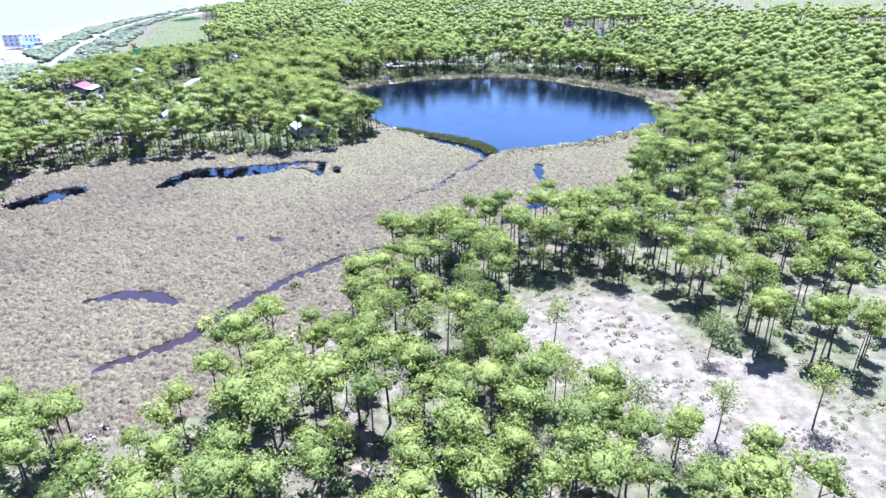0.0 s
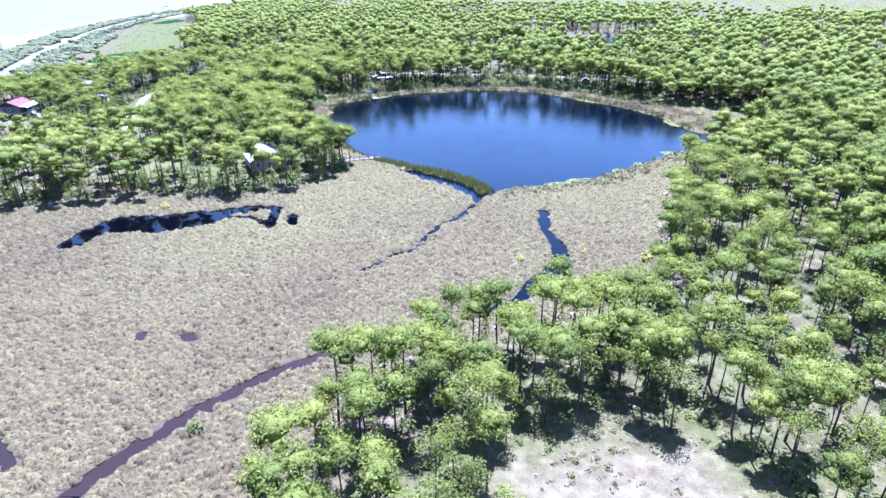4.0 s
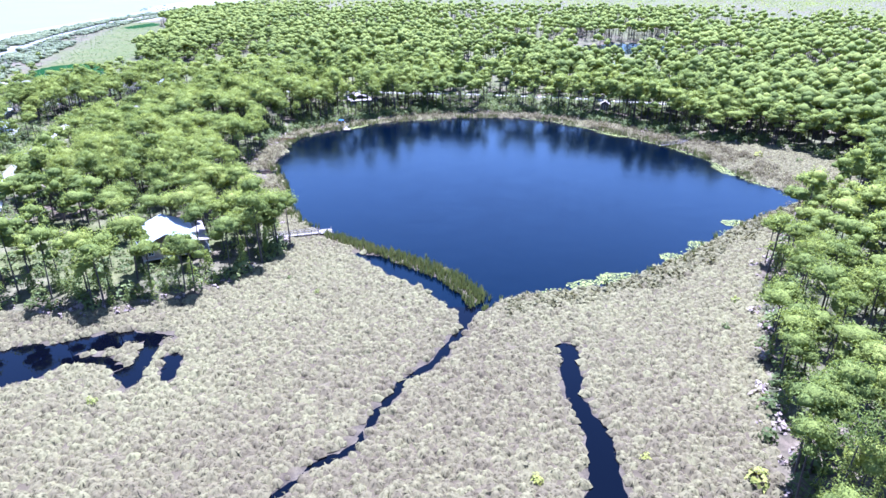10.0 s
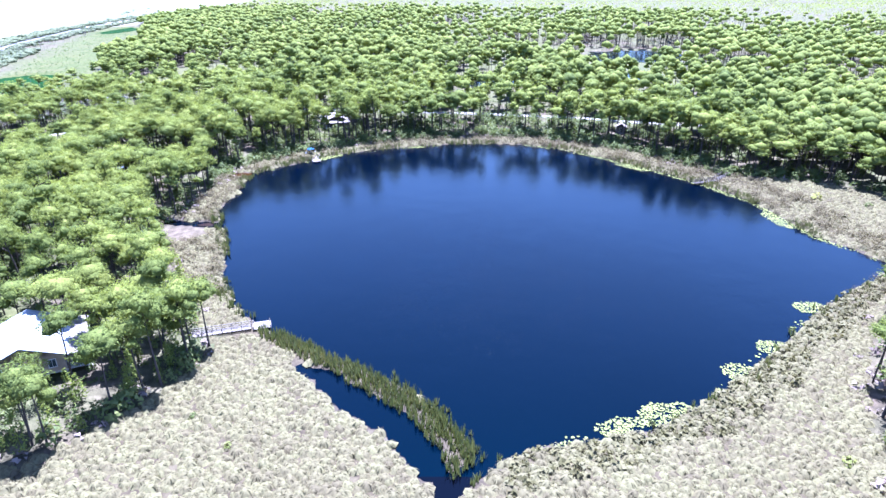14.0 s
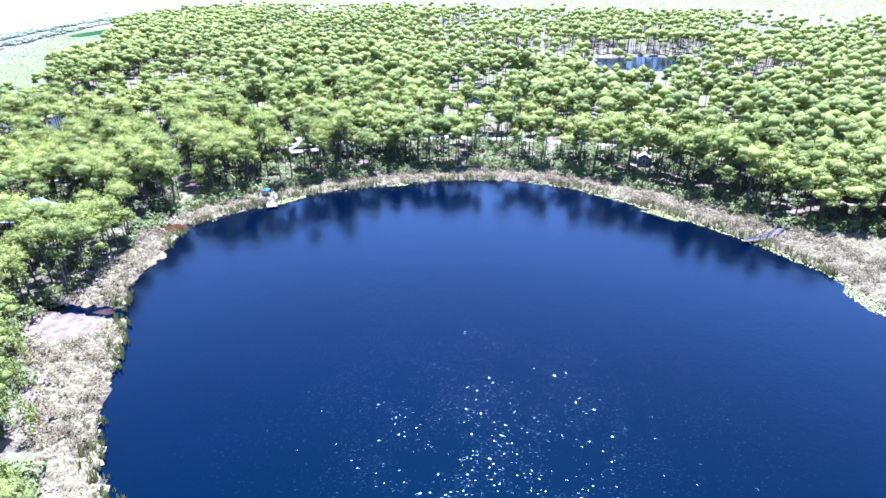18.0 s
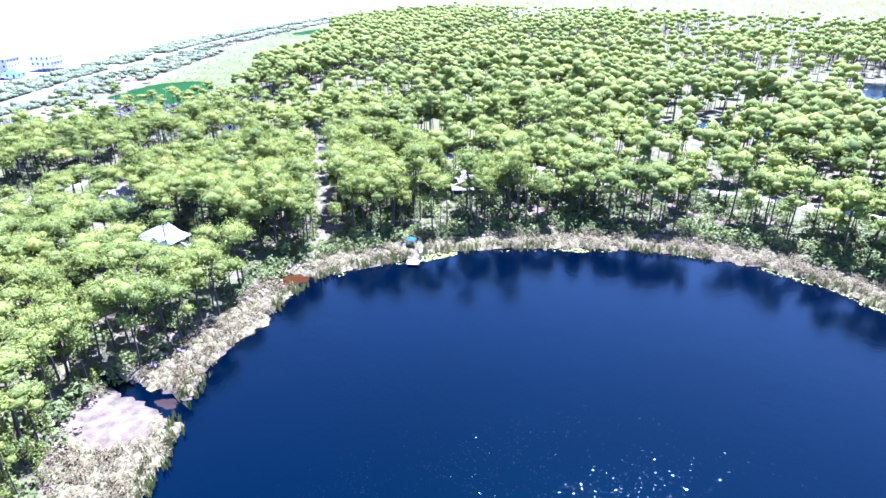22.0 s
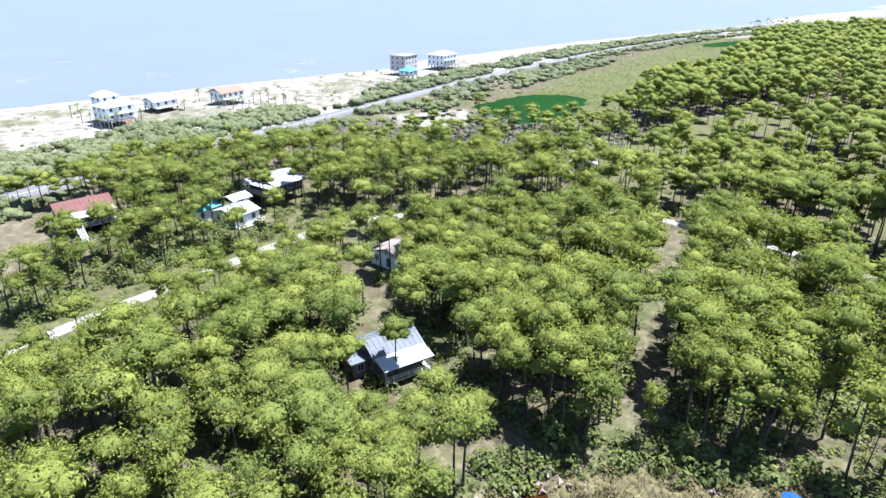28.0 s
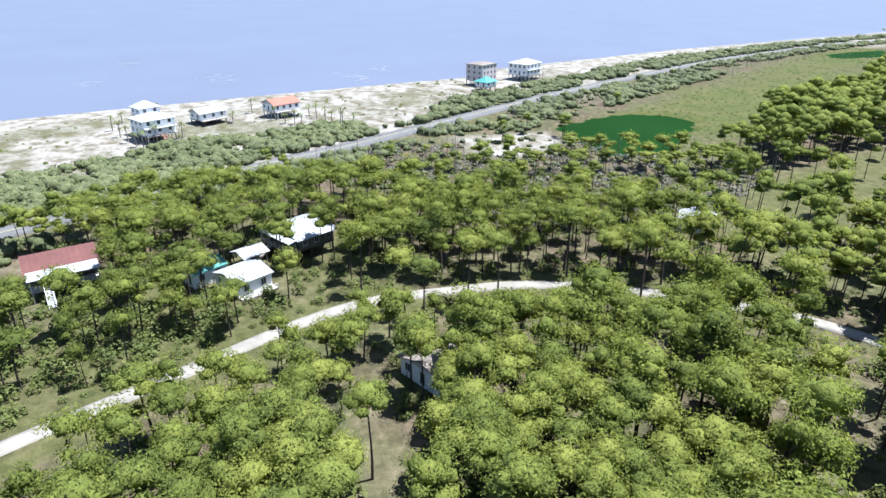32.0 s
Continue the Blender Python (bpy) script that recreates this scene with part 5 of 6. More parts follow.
# wavelets where a breeze touches the lake, tilted to glint towards the camera
wx, wy = jitter_grid(-25, 85, 222, 320, 0.35, rng)
wd = np.hypot((wx - np.interp(wy, [252, 290], [28, 20])) / 46, (wy - 270) / np.where(wy > 270, 48, 30))
wx, wy = keep(wx, wy, np.clip(1.05 - wd, 0, 1) * np.clip(0.55 + 0.8 * wob(wx, wy, 0.35, 3), 0, 1) * 0.9, rng)
n = len(wx)
WAVE = [(np.array([(-0.2, -0.1, -0.01), (0.2, -0.1, -0.01), (0.16, 0.0, 0.1 * math.tan(radians(a)) - 0.01), (-0.16, 0.0, 0.1 * math.tan(radians(a)) - 0.01), (0.14, 0.1, -0.012), (-0.14, 0.1, -0.012)]), np.array([(0, 1, 2, 3), (3, 2, 4, 5)])) for a in (10, 11.5, 13, 14.5, 16)]
WAVEWATER = water("ruffled lake water", (0.00001, 0.0006, 0.0036), 0.0, 0.095, gloss=0.5, tint=(0.55, 0.88, 1.0))
scatter(WAVE, np.stack([wx, wy, np.full(n, 0.012)], -1), rng.normal(-0.1, 0.34, n), (size := rng.uniform(0.42, 0.85, n)), size * rng.uniform(0.75, 1.2, n), rng.integers(0, 5, n), np.zeros(n), "wavelets", WAVEWATER, "small wavelets tilted to glitter towards the camera", "ripples")

# white streaks standing in for sun glints and small waves off the beach
GLINTFOAM = plain("white streaks of foam and glint", (0.3, 0.31, 0.34), 0.6, 0.1, 0.5, bumps=0)
wx, wy = (np.concatenate(a) for a in zip(*[(cx + rng.normal(0, 9, 30), cy + rng.normal(0, 4, 30)) for cx, cy in [(-446, 322), (-520, 345), (-428, 388), (-425, 487), (-398, 460)]]))
n = len(wx)
streak = (np.array([(-2.2, -0.1, 0.0), (-0.6, -0.32, 0.05), (0.9, -0.26, 0.05), (2.4, 0.05, 0.0), (0.7, 0.3, 0.03), (-0.8, 0.26, 0.03)]), np.array([(0, 1, 5), (1, 4, 5), (1, 2, 4), (2, 3, 4)]))
scatter([streak], np.stack([wx, wy, np.full(n, -0.07)], -1), rng.normal(1.45, 0.12, n), rng.uniform(0.4, 1.3, n), np.ones(n), np.zeros(n, int), np.zeros(n), "sea_streaks", GLINTFOAM, "faint white streaks for glints and foam off the beach", "sea foam")

# tannin-brown shallows
def shallows(name, cx, cy, rx, ry, label, mat=BROWNWATER):
    """A rounded, uneven patch of tannin-stained shallows on the water."""
    a = np.arange(28) / 28 * 2 * math.pi
    k = 1 + 0.14 * np.sin(3 * a + cx) + 0.08 * np.sin(7 * a + cy)
    v = np.vstack([[(cx, cy, 0.022)], np.stack([cx + rx * k * np.cos(a), cy + ry * k * np.sin(a), np.full(28, 0.022)], -1)])
    f = np.array([(0, i + 1, (i + 1) % 28 + 1) for i in range(28)])
    tagged(mesh_np(name, v, f, mat), label, "water", kind="structure")


shallows("water_inlet", -51.2, 340.6, 4.8, 4.0, "orange-brown shallow inlet of the lake")
shallows("water_gully", -46.2, 298.8, 1.9, 1.1, "brown gully water beside the sandy spit", MUDWATER)
sheet("water_shallows", -74, -8, 100.5, 142, 0.02, MUDWATER, "shallow brown water over mud in ditch and pools")
sheet("water_ditch", -60, -41, 80, 100.4, 0.025, MUDWATER, "brown end of the marsh ditch")

ribbon("road_marking", BEACHROAD, 0.22, 0.43, PAINTYELLOW, "faded yellow centre line of the beach road", "road marking")

# ---- houses ----
WHITEWALL = plain("white painted clapboard", (0.74, 0.75, 0.76), 0.6, 0.1, 0.8)
TANWALL = plain("weathered tan boards", (0.25, 0.19, 0.135), 0.8, 0.2, 0.8)
GREYWALL = plain("grey-brown boards", (0.09, 0.083, 0.078), 0.8, 0.2, 0.8)
PINKWALL = plain("pale pink stucco", (0.5, 0.43, 0.415), 0.8, 0.1, 0.5)
ROOFWHITE = plain("white sheet-metal roof", (0.29, 0.3, 0.31), 0.6, 0.1, 0.4, spec=0.3)
ROOFGREY = plain("grey sheet-metal roof", (0.09, 0.1, 0.115), 0.7, 0.15, 0.4, metal=0.0, spec=0.3)
ROOFTAN = plain("pale tan shingle roof", (0.155, 0.132, 0.115), 0.85, 0.2, 0.5)
ROOFRED = plain("faded red metal roof", (0.1, 0.035, 0.03), 0.7, 0.25, 0.3)
ROOFCORAL = plain("coral tile roof", (0.24, 0.095, 0.065), 0.7, 0.15, 0.5)
ROOFTEAL = plain("teal metal roof", (0.06, 0.21, 0.19), 0.45, 0.15, 0.4)
TRIM = plain("white trim", (0.45, 0.45, 0.44), 0.5, 0.08, 2)
TIMBER = plain("weathered grey timber", (0.3, 0.27, 0.24), 0.85, 0.25, 1.2)
STAIRWOOD = plain("reddish brown timber", (0.25, 0.14, 0.1), 0.8, 0.2, 1.2)
DARK = plain("dark painted wood", (0.04, 0.04, 0.04), 0.6, 0.2, 1.0)
GLASS, _, gb = shader("window glass", 0.04, 0, 0.3)
gb.inputs["Base Color"].default_value = (0.02, 0.03, 0.04, 1)


def seams(roof, w, d, z, rise, over, ribs, mat, thick=0.16):
    """Standing seams on both slopes of a gable roof."""
    a, c = w / 2 + over, d / 2 + over
    drop = rise * over / (w / 2)
    for s in (-1, 1):
        for k in range(ribs):
            y = -c + (k + 0.5) * 2 * c / ribs
            bm = bmesh.new()
            vs = [bm.verts.new((s * px, y + dy, pz + thick + dz)) for dz in (-0.02, 0.05) for px, pz, dy in ((0.05, z + rise, -0.03), (a, z - drop, -0.03), (a, z - drop, 0.03), (0.05, z + rise, 0.03))]
            for i in ((3, 2, 1, 0), (4, 5, 6, 7), (0, 1, 5, 4), (1, 2, 6, 5), (2, 3, 7, 6), (3, 0, 4, 7)):
                bm.faces.new([vs[j] for j in i])
            part("seam", bm, mat, roof)


def roof_mesh(w, d, z, rise, over, kind, thick=0.16):
    """Roof over a w by d plan: gable or hip with its ridge along y, or a single slope up to +x."""
    bm = bmesh.new()
    a, c = w / 2 + over, d / 2 + over
    drop = rise * over / (w / 2)
    if kind == "gable":
        top = [(-a, -c, z - drop), (0, -c, z + rise), (a, -c, z - drop), (a, c, z - drop), (0, c, z + rise), (-a, c, z - drop)]
        faces = [(0, 1, 4, 5), (1, 2, 3, 4)]
    elif kind == "hip":
        k = max(0.0, d / 2 - w / 2 * 0.9)
        top = [(-a, -c, z - drop), (a, -c, z - drop), (a, c, z - drop), (-a, c, z - drop), (0, -k - 0.01, z + rise), (0, k + 0.01, z + rise)]
        faces = [(0, 1, 4), (1, 2, 5, 4), (2, 3, 5), (3, 0, 4, 5)]
    else:
        top = [(-a, -c, z), (a, -c, z + rise), (a, c, z + rise), (-a, c, z)]
        faces = [(0, 1, 2, 3)]
    vs = [bm.verts.new(p) for p in top]
    fs = [bm.faces.new([vs[i] for i in f]) for f in faces]
    bmesh.ops.recalc_face_normals(bm, faces=fs)
    if sum(f.normal.z for f in bm.faces) < 0:
        bmesh.ops.reverse_faces(bm, faces=bm.faces[:])
    ext = bmesh.ops.extrude_face_region(bm, geom=bm.faces[:])
    for v in ext["geom"]:
        if isinstance(v, bmesh.types.BMVert):
            v.co.z += thick
    bmesh.ops.recalc_face_normals(bm, faces=bm.faces[:])
    return bm


def add_window(root, side, u, z, w, d, ww=1.0, hh=1.3, name="window"):
    """A framed window on one of the four walls; u runs along the wall."""
    rot = {"-y": 0, "+x": 90, "+y": 180, "-x": 270}[side]
    off = d / 2 if side in ("-y", "+y") else w / 2
    m = pose(0, 0, 0, 0, 0, rot) @ Matrix.Translation((u, -off, z))
    fr = bmesh.new()
    t = 0.09
    for x0, x1, z0, z1 in ((-ww / 2 - t, -ww / 2, -t, hh + t), (ww / 2, ww / 2 + t, -t, hh + t), (-ww / 2, ww / 2, -t, 0), (-ww / 2, ww / 2, hh, hh + t), (-0.025, 0.025, 0, hh)):
        box(fr, x0, x1, -0.07, 0.03, z0, z1)
    fr.transform(m)
    f = part(name, fr, TRIM, root)
    pn = bmesh.new()
    box(pn, -ww / 2, ww / 2, -0.03, 0.0, 0, hh)
    pn.transform(m)
    part("pane", pn, GLASS, f, "dark window glass")


def rail(root, p, q, z, mat, h=1.0, step=1.4):
    """Railing between two plan points: posts and two bars."""
    p, q = Vector((*p, z)), Vector((*q, z))
    n = max(1, round((q - p).length / step))
    bm = bmesh.new()
    for k in range(n + 1):
        c = p.lerp(q, k / n)
        box(bm, c.x - 0.05, c.x + 0.05, c.y - 0.05, c.y + 0.05, z, z + h)
    d = (q - p).normalized()
    s = Vector((-d.y, d.x, 0)) * 0.05
    for zz in (h - 0.06, h * 0.5):
        vs = [bm.verts.new(e + s * k + Vector((0, 0, zz + dz))) for dz in (0, 0.08) for e, k in ((p, -1), (q, -1), (q, 1), (p, 1))]
        for i in ((3, 2, 1, 0), (4, 5, 6, 7), (0, 1, 5, 4), (1, 2, 6, 5), (2, 3, 7, 6), (3, 0, 4, 7)):
            bm.faces.new([vs[k] for k in i])
    part("railing", bm, mat, root)


def stair(root, x, y, dx, dy, z, width, mat):
    """A straight flight down from (x, y, z) along (dx, dy)."""
    n = max(3, round(z / 0.19))
    bm = bmesh.new()
    sx, sy = -dy, dx
    for k in range(n):
        c, zz = (k + 0.5) * 0.28, z - (k + 1) * z / n
        vs = []
        for dz in (-0.05, 0.03):
            for a, b in ((-0.15, -1), (0.15, -1), (0.15, 1), (-0.15, 1)):
                vs.append(bm.verts.new((x + dx * (c + a) + sx * b * width / 2, y + dy * (c + a) + sy * b * width / 2, zz + dz)))
        for i in ((3, 2, 1, 0), (4, 5, 6, 7), (0, 1, 5, 4), (1, 2, 6, 5), (2, 3, 7, 6), (3, 0, 4, 7)):
            bm.faces.new([vs[j] for j in i])
    part("tread", bm, mat, root, "flight of timber steps")
    for b in (-1, 1):
        sb = bmesh.new()
        # stringer below and handrail above, left open between
        for z0, z1, e0, e1 in ((z - 0.28, z + 0.0, -0.28, 0.0), (z + 0.85, z + 0.97, 0.85, 0.97)):
            q = [sb.verts.new((x + dx * c + sx * (b * width / 2 + o), y + dy * c + sy * (b * width / 2 + o), zz)) for o in (-0.04, 0.04) for c, zz in ((0, z0), (0, z1), (n * 0.28, e1), (n * 0.28, e0))]
            for i in ((0, 1, 2, 3), (7, 6, 5, 4), (0, 4, 5, 1), (1, 5, 6, 2), (2, 6, 7, 3), (3, 7, 4, 0)):
                sb.faces.new([q[j] for j in i])
        part("stringer", sb, mat, root)


def house(x, y, rot, w, d, lift, storeys, wall, roof, kind, rise, label, ribs=0, over=0.5, deck=None, steps=None, stiltmat=None, wins=3, sh=2.7, name="house", porch=None):
    """A house: posts, walls with windows and door, floor bands, roof, deck, porch and steps."""
    z0 = float(height(np.array([x]), np.array([y]))[0]) - 0.05
    root = tagged(new(name), label, "house")
    root.matrix_basis = Matrix.Translation((x, y, z0)) @ pose(0, 0, 0, 0, 0, rot)
    h = lift + storeys * sh
    if lift > 0.6:
        n, m = max(2, round(w / 3.2)), max(2, round(d / 3.2))
        for i in range(n + 1):
            for j in range(m + 1):
                px, py = -w / 2 + 0.25 + i * (w - 0.5) / n, -d / 2 + 0.25 + j * (d - 0.5) / m
                boxed("post", (px - 0.15, px + 0.15, py - 0.15, py + 0.15, -0.3, lift), stiltmat or TIMBER, root)
        boxed("floor_beam", (-w / 2 - 0.05, w / 2 + 0.05, -d / 2 - 0.05, d / 2 + 0.05, lift - 0.3, lift - 0.003), stiltmat or TIMBER, root)
    bm = bmesh.new()
    box(bm, -w / 2, w / 2, -d / 2, d / 2, lift if lift > 0.6 else -0.3, h)
    if kind == "gable":
        t = [(-w / 2, 0), (0, rise), (w / 2, 0)]
        for s in (-1, 1):
            f = bm.faces.new([bm.verts.new((px, s * d / 2, h + pz)) for px, pz in t])
            bmesh.ops.solidify(bm, geom=[f], thickness=0.1 * s)
    part("wall", bm, wall, root)
    top = part("roof", roof_mesh(w, d, h, rise, over, kind), roof, root)
    if ribs:
        seams(top, w, d, h, rise, over, ribs, roof)
    for s in range(1, storeys):
        boxed("floor_band", (-w / 2 - 0.03, w / 2 + 0.03, -d / 2 - 0.03, d / 2 + 0.03, lift + s * sh - 0.12, lift + s * sh + 0.1), TRIM, root)
    for s in range(storeys):
        for side, ln in (("-y", w), ("+x", d), ("+y", w), ("-x", d)):
            k = max(1, round(ln / 3.4)) if wins else 0
            for i in range(k):
                u = (i + 0.5) / k * ln - ln / 2
                if s == 0 and side == "-y" and i == k // 2:
                    add_window(root, side, u, lift + 0.08, w, d, 0.9, 2.0, "door")
                else:
                    add_window(root, side, u, lift + s * sh + 0.85, w, d)
    if deck:
        side, dep = deck
        a = {"-y": (-w / 2, w / 2, -d / 2 - dep, -d / 2 - 0.004), "+x": (w / 2 + 0.004, w / 2 + dep, -d / 2, d / 2), "+y": (-w / 2, w / 2, d / 2 + 0.004, d / 2 + dep), "-x": (-w / 2 - dep, -w / 2 - 0.004, -d / 2, d / 2)}[side]
        zz = max(lift, 0.35)
        boxed("deck", (*a, zz - 0.2, zz), TIMBER, root, "weathered timber deck")
        c = {"-y": [(a[0], a[2]), (a[1], a[2])], "+x": [(a[1], a[2]), (a[1], a[3])], "+y": [(a[0], a[3]), (a[1], a[3])], "-x": [(a[0], a[2]), (a[0], a[3])]}[side]
        rail(root, *c, zz, TRIM)
        for px, py in c:
            px, py = px * 0.985, py * 0.985
            boxed("post", (px - 0.1, px + 0.1, py - 0.1, py + 0.1, -0.3, zz - 0.2), stiltmat or TIMBER, root)
            if porch:
                boxed("post", (px - 0.07, px + 0.07, py - 0.07, py + 0.07, zz, zz + 2.3), TRIM, root)
        if porch:
            bm = bmesh.new()
            b = (a[0] - 0.3, a[1] + 0.3, a[2] - 0.3, a[3] + 0.0) if side == "-y" else (a[0], a[1] + 0.3, a[2] - 0.3, a[3] + 0.3)
            vs = box(bm, *b, zz + 2.3, zz + 2.42)
            for v in vs:
                near = (v.co.y - b[2]) / (b[3] - b[2]) if side == "-y" else 1 - (v.co.x - b[0]) / (b[1] - b[0])
                v.co.z += 0.5 * near
            part("porch_roof", bm, porch, root, "sloping sheet-metal porch roof")
    if deck and storeys > 1 and not porch:
        # balconies over the deck
        for s in range(1, storeys):
            zb = lift + s * sh
            boxed("balcony", (*a, zb - 0.18, zb), TRIM, root, "white timber balcony")
            rail(root, *c, zb, TRIM, 1.0, 1.1)
            for px, py in c:
                boxed("post", (px * 0.985 - 0.08, px * 0.985 + 0.08, py * 0.985 - 0.08, py * 0.985 + 0.08, zb - sh, zb - 0.18), TRIM, root)
    if steps:
        sx, sy, dx, dy, sm = steps
        stair(root, sx, sy, dx, dy, max(lift, 0.6), 1.3, sm)
    return root


# by the marsh and in the wood
house(-52.2, 236.3, 27, 10.5, 12, 1.4, 1, TANWALL, ROOFWHITE, "gable", 2.3, "tan timber house with white metal roof beside the lake", 14, 0.7, ("+x", 3), (6.8, -4, 1, 0, TIMBER), wins=2, porch=ROOFTAN, sh=3.0)
house(-85.5, 341.5, -4, 7, 8, 1.1, 1, GREYWALL, ROOFGREY, "gable", 1.5, "raised grey cabin with metal roof and porch steps", 10, 0.5, ("+x", 3), (6.5, 2.6, 1, 0, TRIM), wins=2, porch=ROOFWHITE)
house(-88, 336, -4, 7, 2.6, 0.3, 1, GREYWALL, ROOFGREY, "slope", 0.4, "low lean-to shed with grey metal roof", wins=1, name="shed", sh=2.2)
house(-115.4, 362.4, 15, 10, 6.5, 0.5, 1, WHITEWALL, ROOFTAN, "gable", 1.4, "long white cottage with pale tan roof", 0, 0.5, ("+x", 1.5))
house(-179, 312, 6, 9, 11.5, 2.4, 1, GREYWALL, ROOFRED, "gable", 1.9, "raised grey house with faded red roof", 12, 0.7, ("+x", 3), (7.6, -3, 1, 0, TRIM), porch=ROOFWHITE)
house(-160, 343, 20, 8, 7.5, 0.5, 1, WHITEWALL, ROOFWHITE, "gable", 1.1, "low white house with bright metal roof", 9, 0.4, ("+x", 2))
house(-167.5, 336.5, 20, 6, 7, 0.5, 1, WHITEWALL, ROOFTEAL, "gable", 1.2, "small white house with pale teal roof", 8, 0.4)
house(-172, 358.5, 18, 11, 9, 2.8, 1, GREYWALL, ROOFWHITE, "gable", 1.6, "tall brown-grey stilt house with white roof", 10, 0.8, ("-y", 2.4), (-2, -7, 0, -1, TIMBER), stiltmat=DARK, porch=ROOFWHITE)
house(-139, 446, 40, 8, 6, 0.5, 1, WHITEWALL, ROOFWHITE, "gable", 1.4, "small white house among the pines", 8, 0.4)
house(-30.5, 404.5, 20, 9.5, 8.5, 0.6, 1, GREYWALL, ROOFTAN, "gable", 1.8, "lakeside cabin with pale roof under pines", 0, 0.7, ("-y", 3), wins=2, porch=ROOFTAN)
house(83.5, 394, -15, 3.4, 2.8, 0.3, 1, GREYWALL, ROOFTAN, "gable", 1.0, "little grey lakeside hut with pale roof", 0, 0.4, name="hut")
house(-112, 261, 30, 10, 8, 0.6, 1, WHITEWALL, ROOFWHITE, "gable", 1.6, "white cottage with bright roof behind trees", 9, 0.5)


def pavilion(x, y, rot, w, d, h):
    z0 = float(height(np.array([x]), np.array([y]))[0])
    root = tagged(new("carport"), "open timber carport with white metal roof", "carport")
    root.matrix_basis = Matrix.Translation((x, y, z0)) @ pose(0, 0, 0, 0, 0, rot)
    for sx in (-1, 1):
        for sy in (-1, 0, 1):
            px, py = sx * (w / 2 - 0.2), sy * (d / 2 - 0.2)
            boxed("post", (px - 0.09, px + 0.09, py - 0.09, py + 0.09, -0.2, h), TIMBER, root)
        boxed("beam", (sx * (w / 2 - 0.2) - 0.08, sx * (w / 2 - 0.2) + 0.08, -d / 2, d / 2, h + 0.002, h + 0.2), TIMBER, root)
    part("roof", roof_mesh(w, d, h + 0.2, 0.9, 0.4, "gable"), ROOFWHITE, root)


pavilion(-170, 346.5, 20, 5, 5.5, 2.7)

# on the beach
house(-291, 340, 20, 10, 11.5, 2.4, 2, WHITEWALL, ROOFWHITE, "hip", 1.6, "large white beach house on posts with stairs", 0, 0.7, ("+x", 2.2), (7.2, 0, 1, 0, STAIRWOOD), sh=2.6)
house(-300.5, 339, 20, 7, 7.5, 2.4, 3, WHITEWALL, ROOFWHITE, "hip", 1.8, "white tower wing of a beach house", 0, 0.6, wins=1, sh=2.6)
house(-310, 362, 22, 7.5, 11.5, 2.1, 1, WHITEWALL, ROOFWHITE, "gable", 1.5, "white beach house raised over dark posts", 0, 0.6, ("+x", 2), (6, 5, 1, 0, TIMBER), stiltmat=DARK)
house(-308, 391, 18, 9, 12, 3.0, 1, WHITEWALL, ROOFCORAL, "gable", 1.8, "white stilt house with coral roof", 0, 0.6, ("+x", 2), (6.5, 4, 1, 0, TRIM), stiltmat=TRIM)
house(-333, 505, 20, 11, 12, 3.0, 3, PINKWALL, ROOFTAN, "hip", 0.9, "tall pale pink beach house on posts", 0, 0.3, None, wins=1)
house(-319, 499, 20, 7, 8, 2.4, 1, WHITEWALL, ROOFTEAL, "hip", 1.8, "low beach house with teal metal roof", 0, 0.9)
house(-340, 538, 20, 12, 14, 2.8, 2, WHITEWALL, ROOFWHITE, "hip", 1.9, "large white beach house with hipped roof", 0, 0.8, ("+x", 2), sh=3.0, stiltmat=TRIM)


# ---- docks ----
def dock(label, line, width, z=0.55, platform=None, rails=True, mat=TIMBER):
    """A boardwalk on piles along a line of plan points, with an end platform."""
    root = tagged(new("dock"), label, "dock")
    for (x0, y0), (x1, y1) in zip(line, line[1:]):
        d = Vector((x1 - x0, y1 - y0, 0))
        n = int(d.length / 0.3)
        e = d.normalized()
        s = Vector((-e.y, e.x, 0)) * width / 2
        for k in range(n):
            c = Vector((x0, y0, z)) + e * (k + 0.5) * d.length / n
            bm = bmesh.new()
            a = e * (d.length / n * 0.44)
            vs = [bm.verts.new(p + Vector((0, 0, dz))) for dz in (-0.06, 0) for p in (c - a - s, c + a - s, c + a + s, c - a + s)]
            for i in ((3, 2, 1, 0), (4, 5, 6, 7), (0, 1, 5, 4), (1, 2, 6, 5), (2, 3, 7, 6), (3, 0, 4, 7)):
                bm.faces.new([vs[j] for j in i])
            part("plank", bm, mat, root)
        for k in range(int(d.length / 2.2) + 1):
            c = Vector((x0, y0, 0)) + e * min(d.length - 0.1, k * 2.2)
            for g in (-1, 1):
                p = c + s * g * 0.9
                part("pile", cyl_bm(p.x, p.y, -1.0, z - 0.06, 0.09), mat, root)
        if rails:
            for g in (-1, 1):
                rail(root, (x0 + s.x * g, y0 + s.y * g), (x1 + s.x * g, y1 + s.y * g), z, mat, 0.9, 1.8)
    if platform:
        x, y, w, d, rot = platform
        m = Matrix.Translation((x, y, 0)) @ pose(0, 0, 0, 0, 0, rot)
        n = int(d / 0.3)
        for k in range(n):
            bm = bmesh.new()
            box(bm, -w / 2, w / 2, -d / 2 + k * d / n, -d / 2 + (k + 0.9) * d / n, z - 0.05, z + 0.01)
            bm.transform(m)
            part("plank", bm, mat, root)
        for sx in (-1, 1):
            for sy in (-1, 1):
                p = m @ Vector((sx * (w / 2 - 0.15), sy * (d / 2 - 0.15), 0))
                part("pile", cyl_bm(p.x, p.y, -1.0, z + 0.5, 0.1), mat, root)
    return root


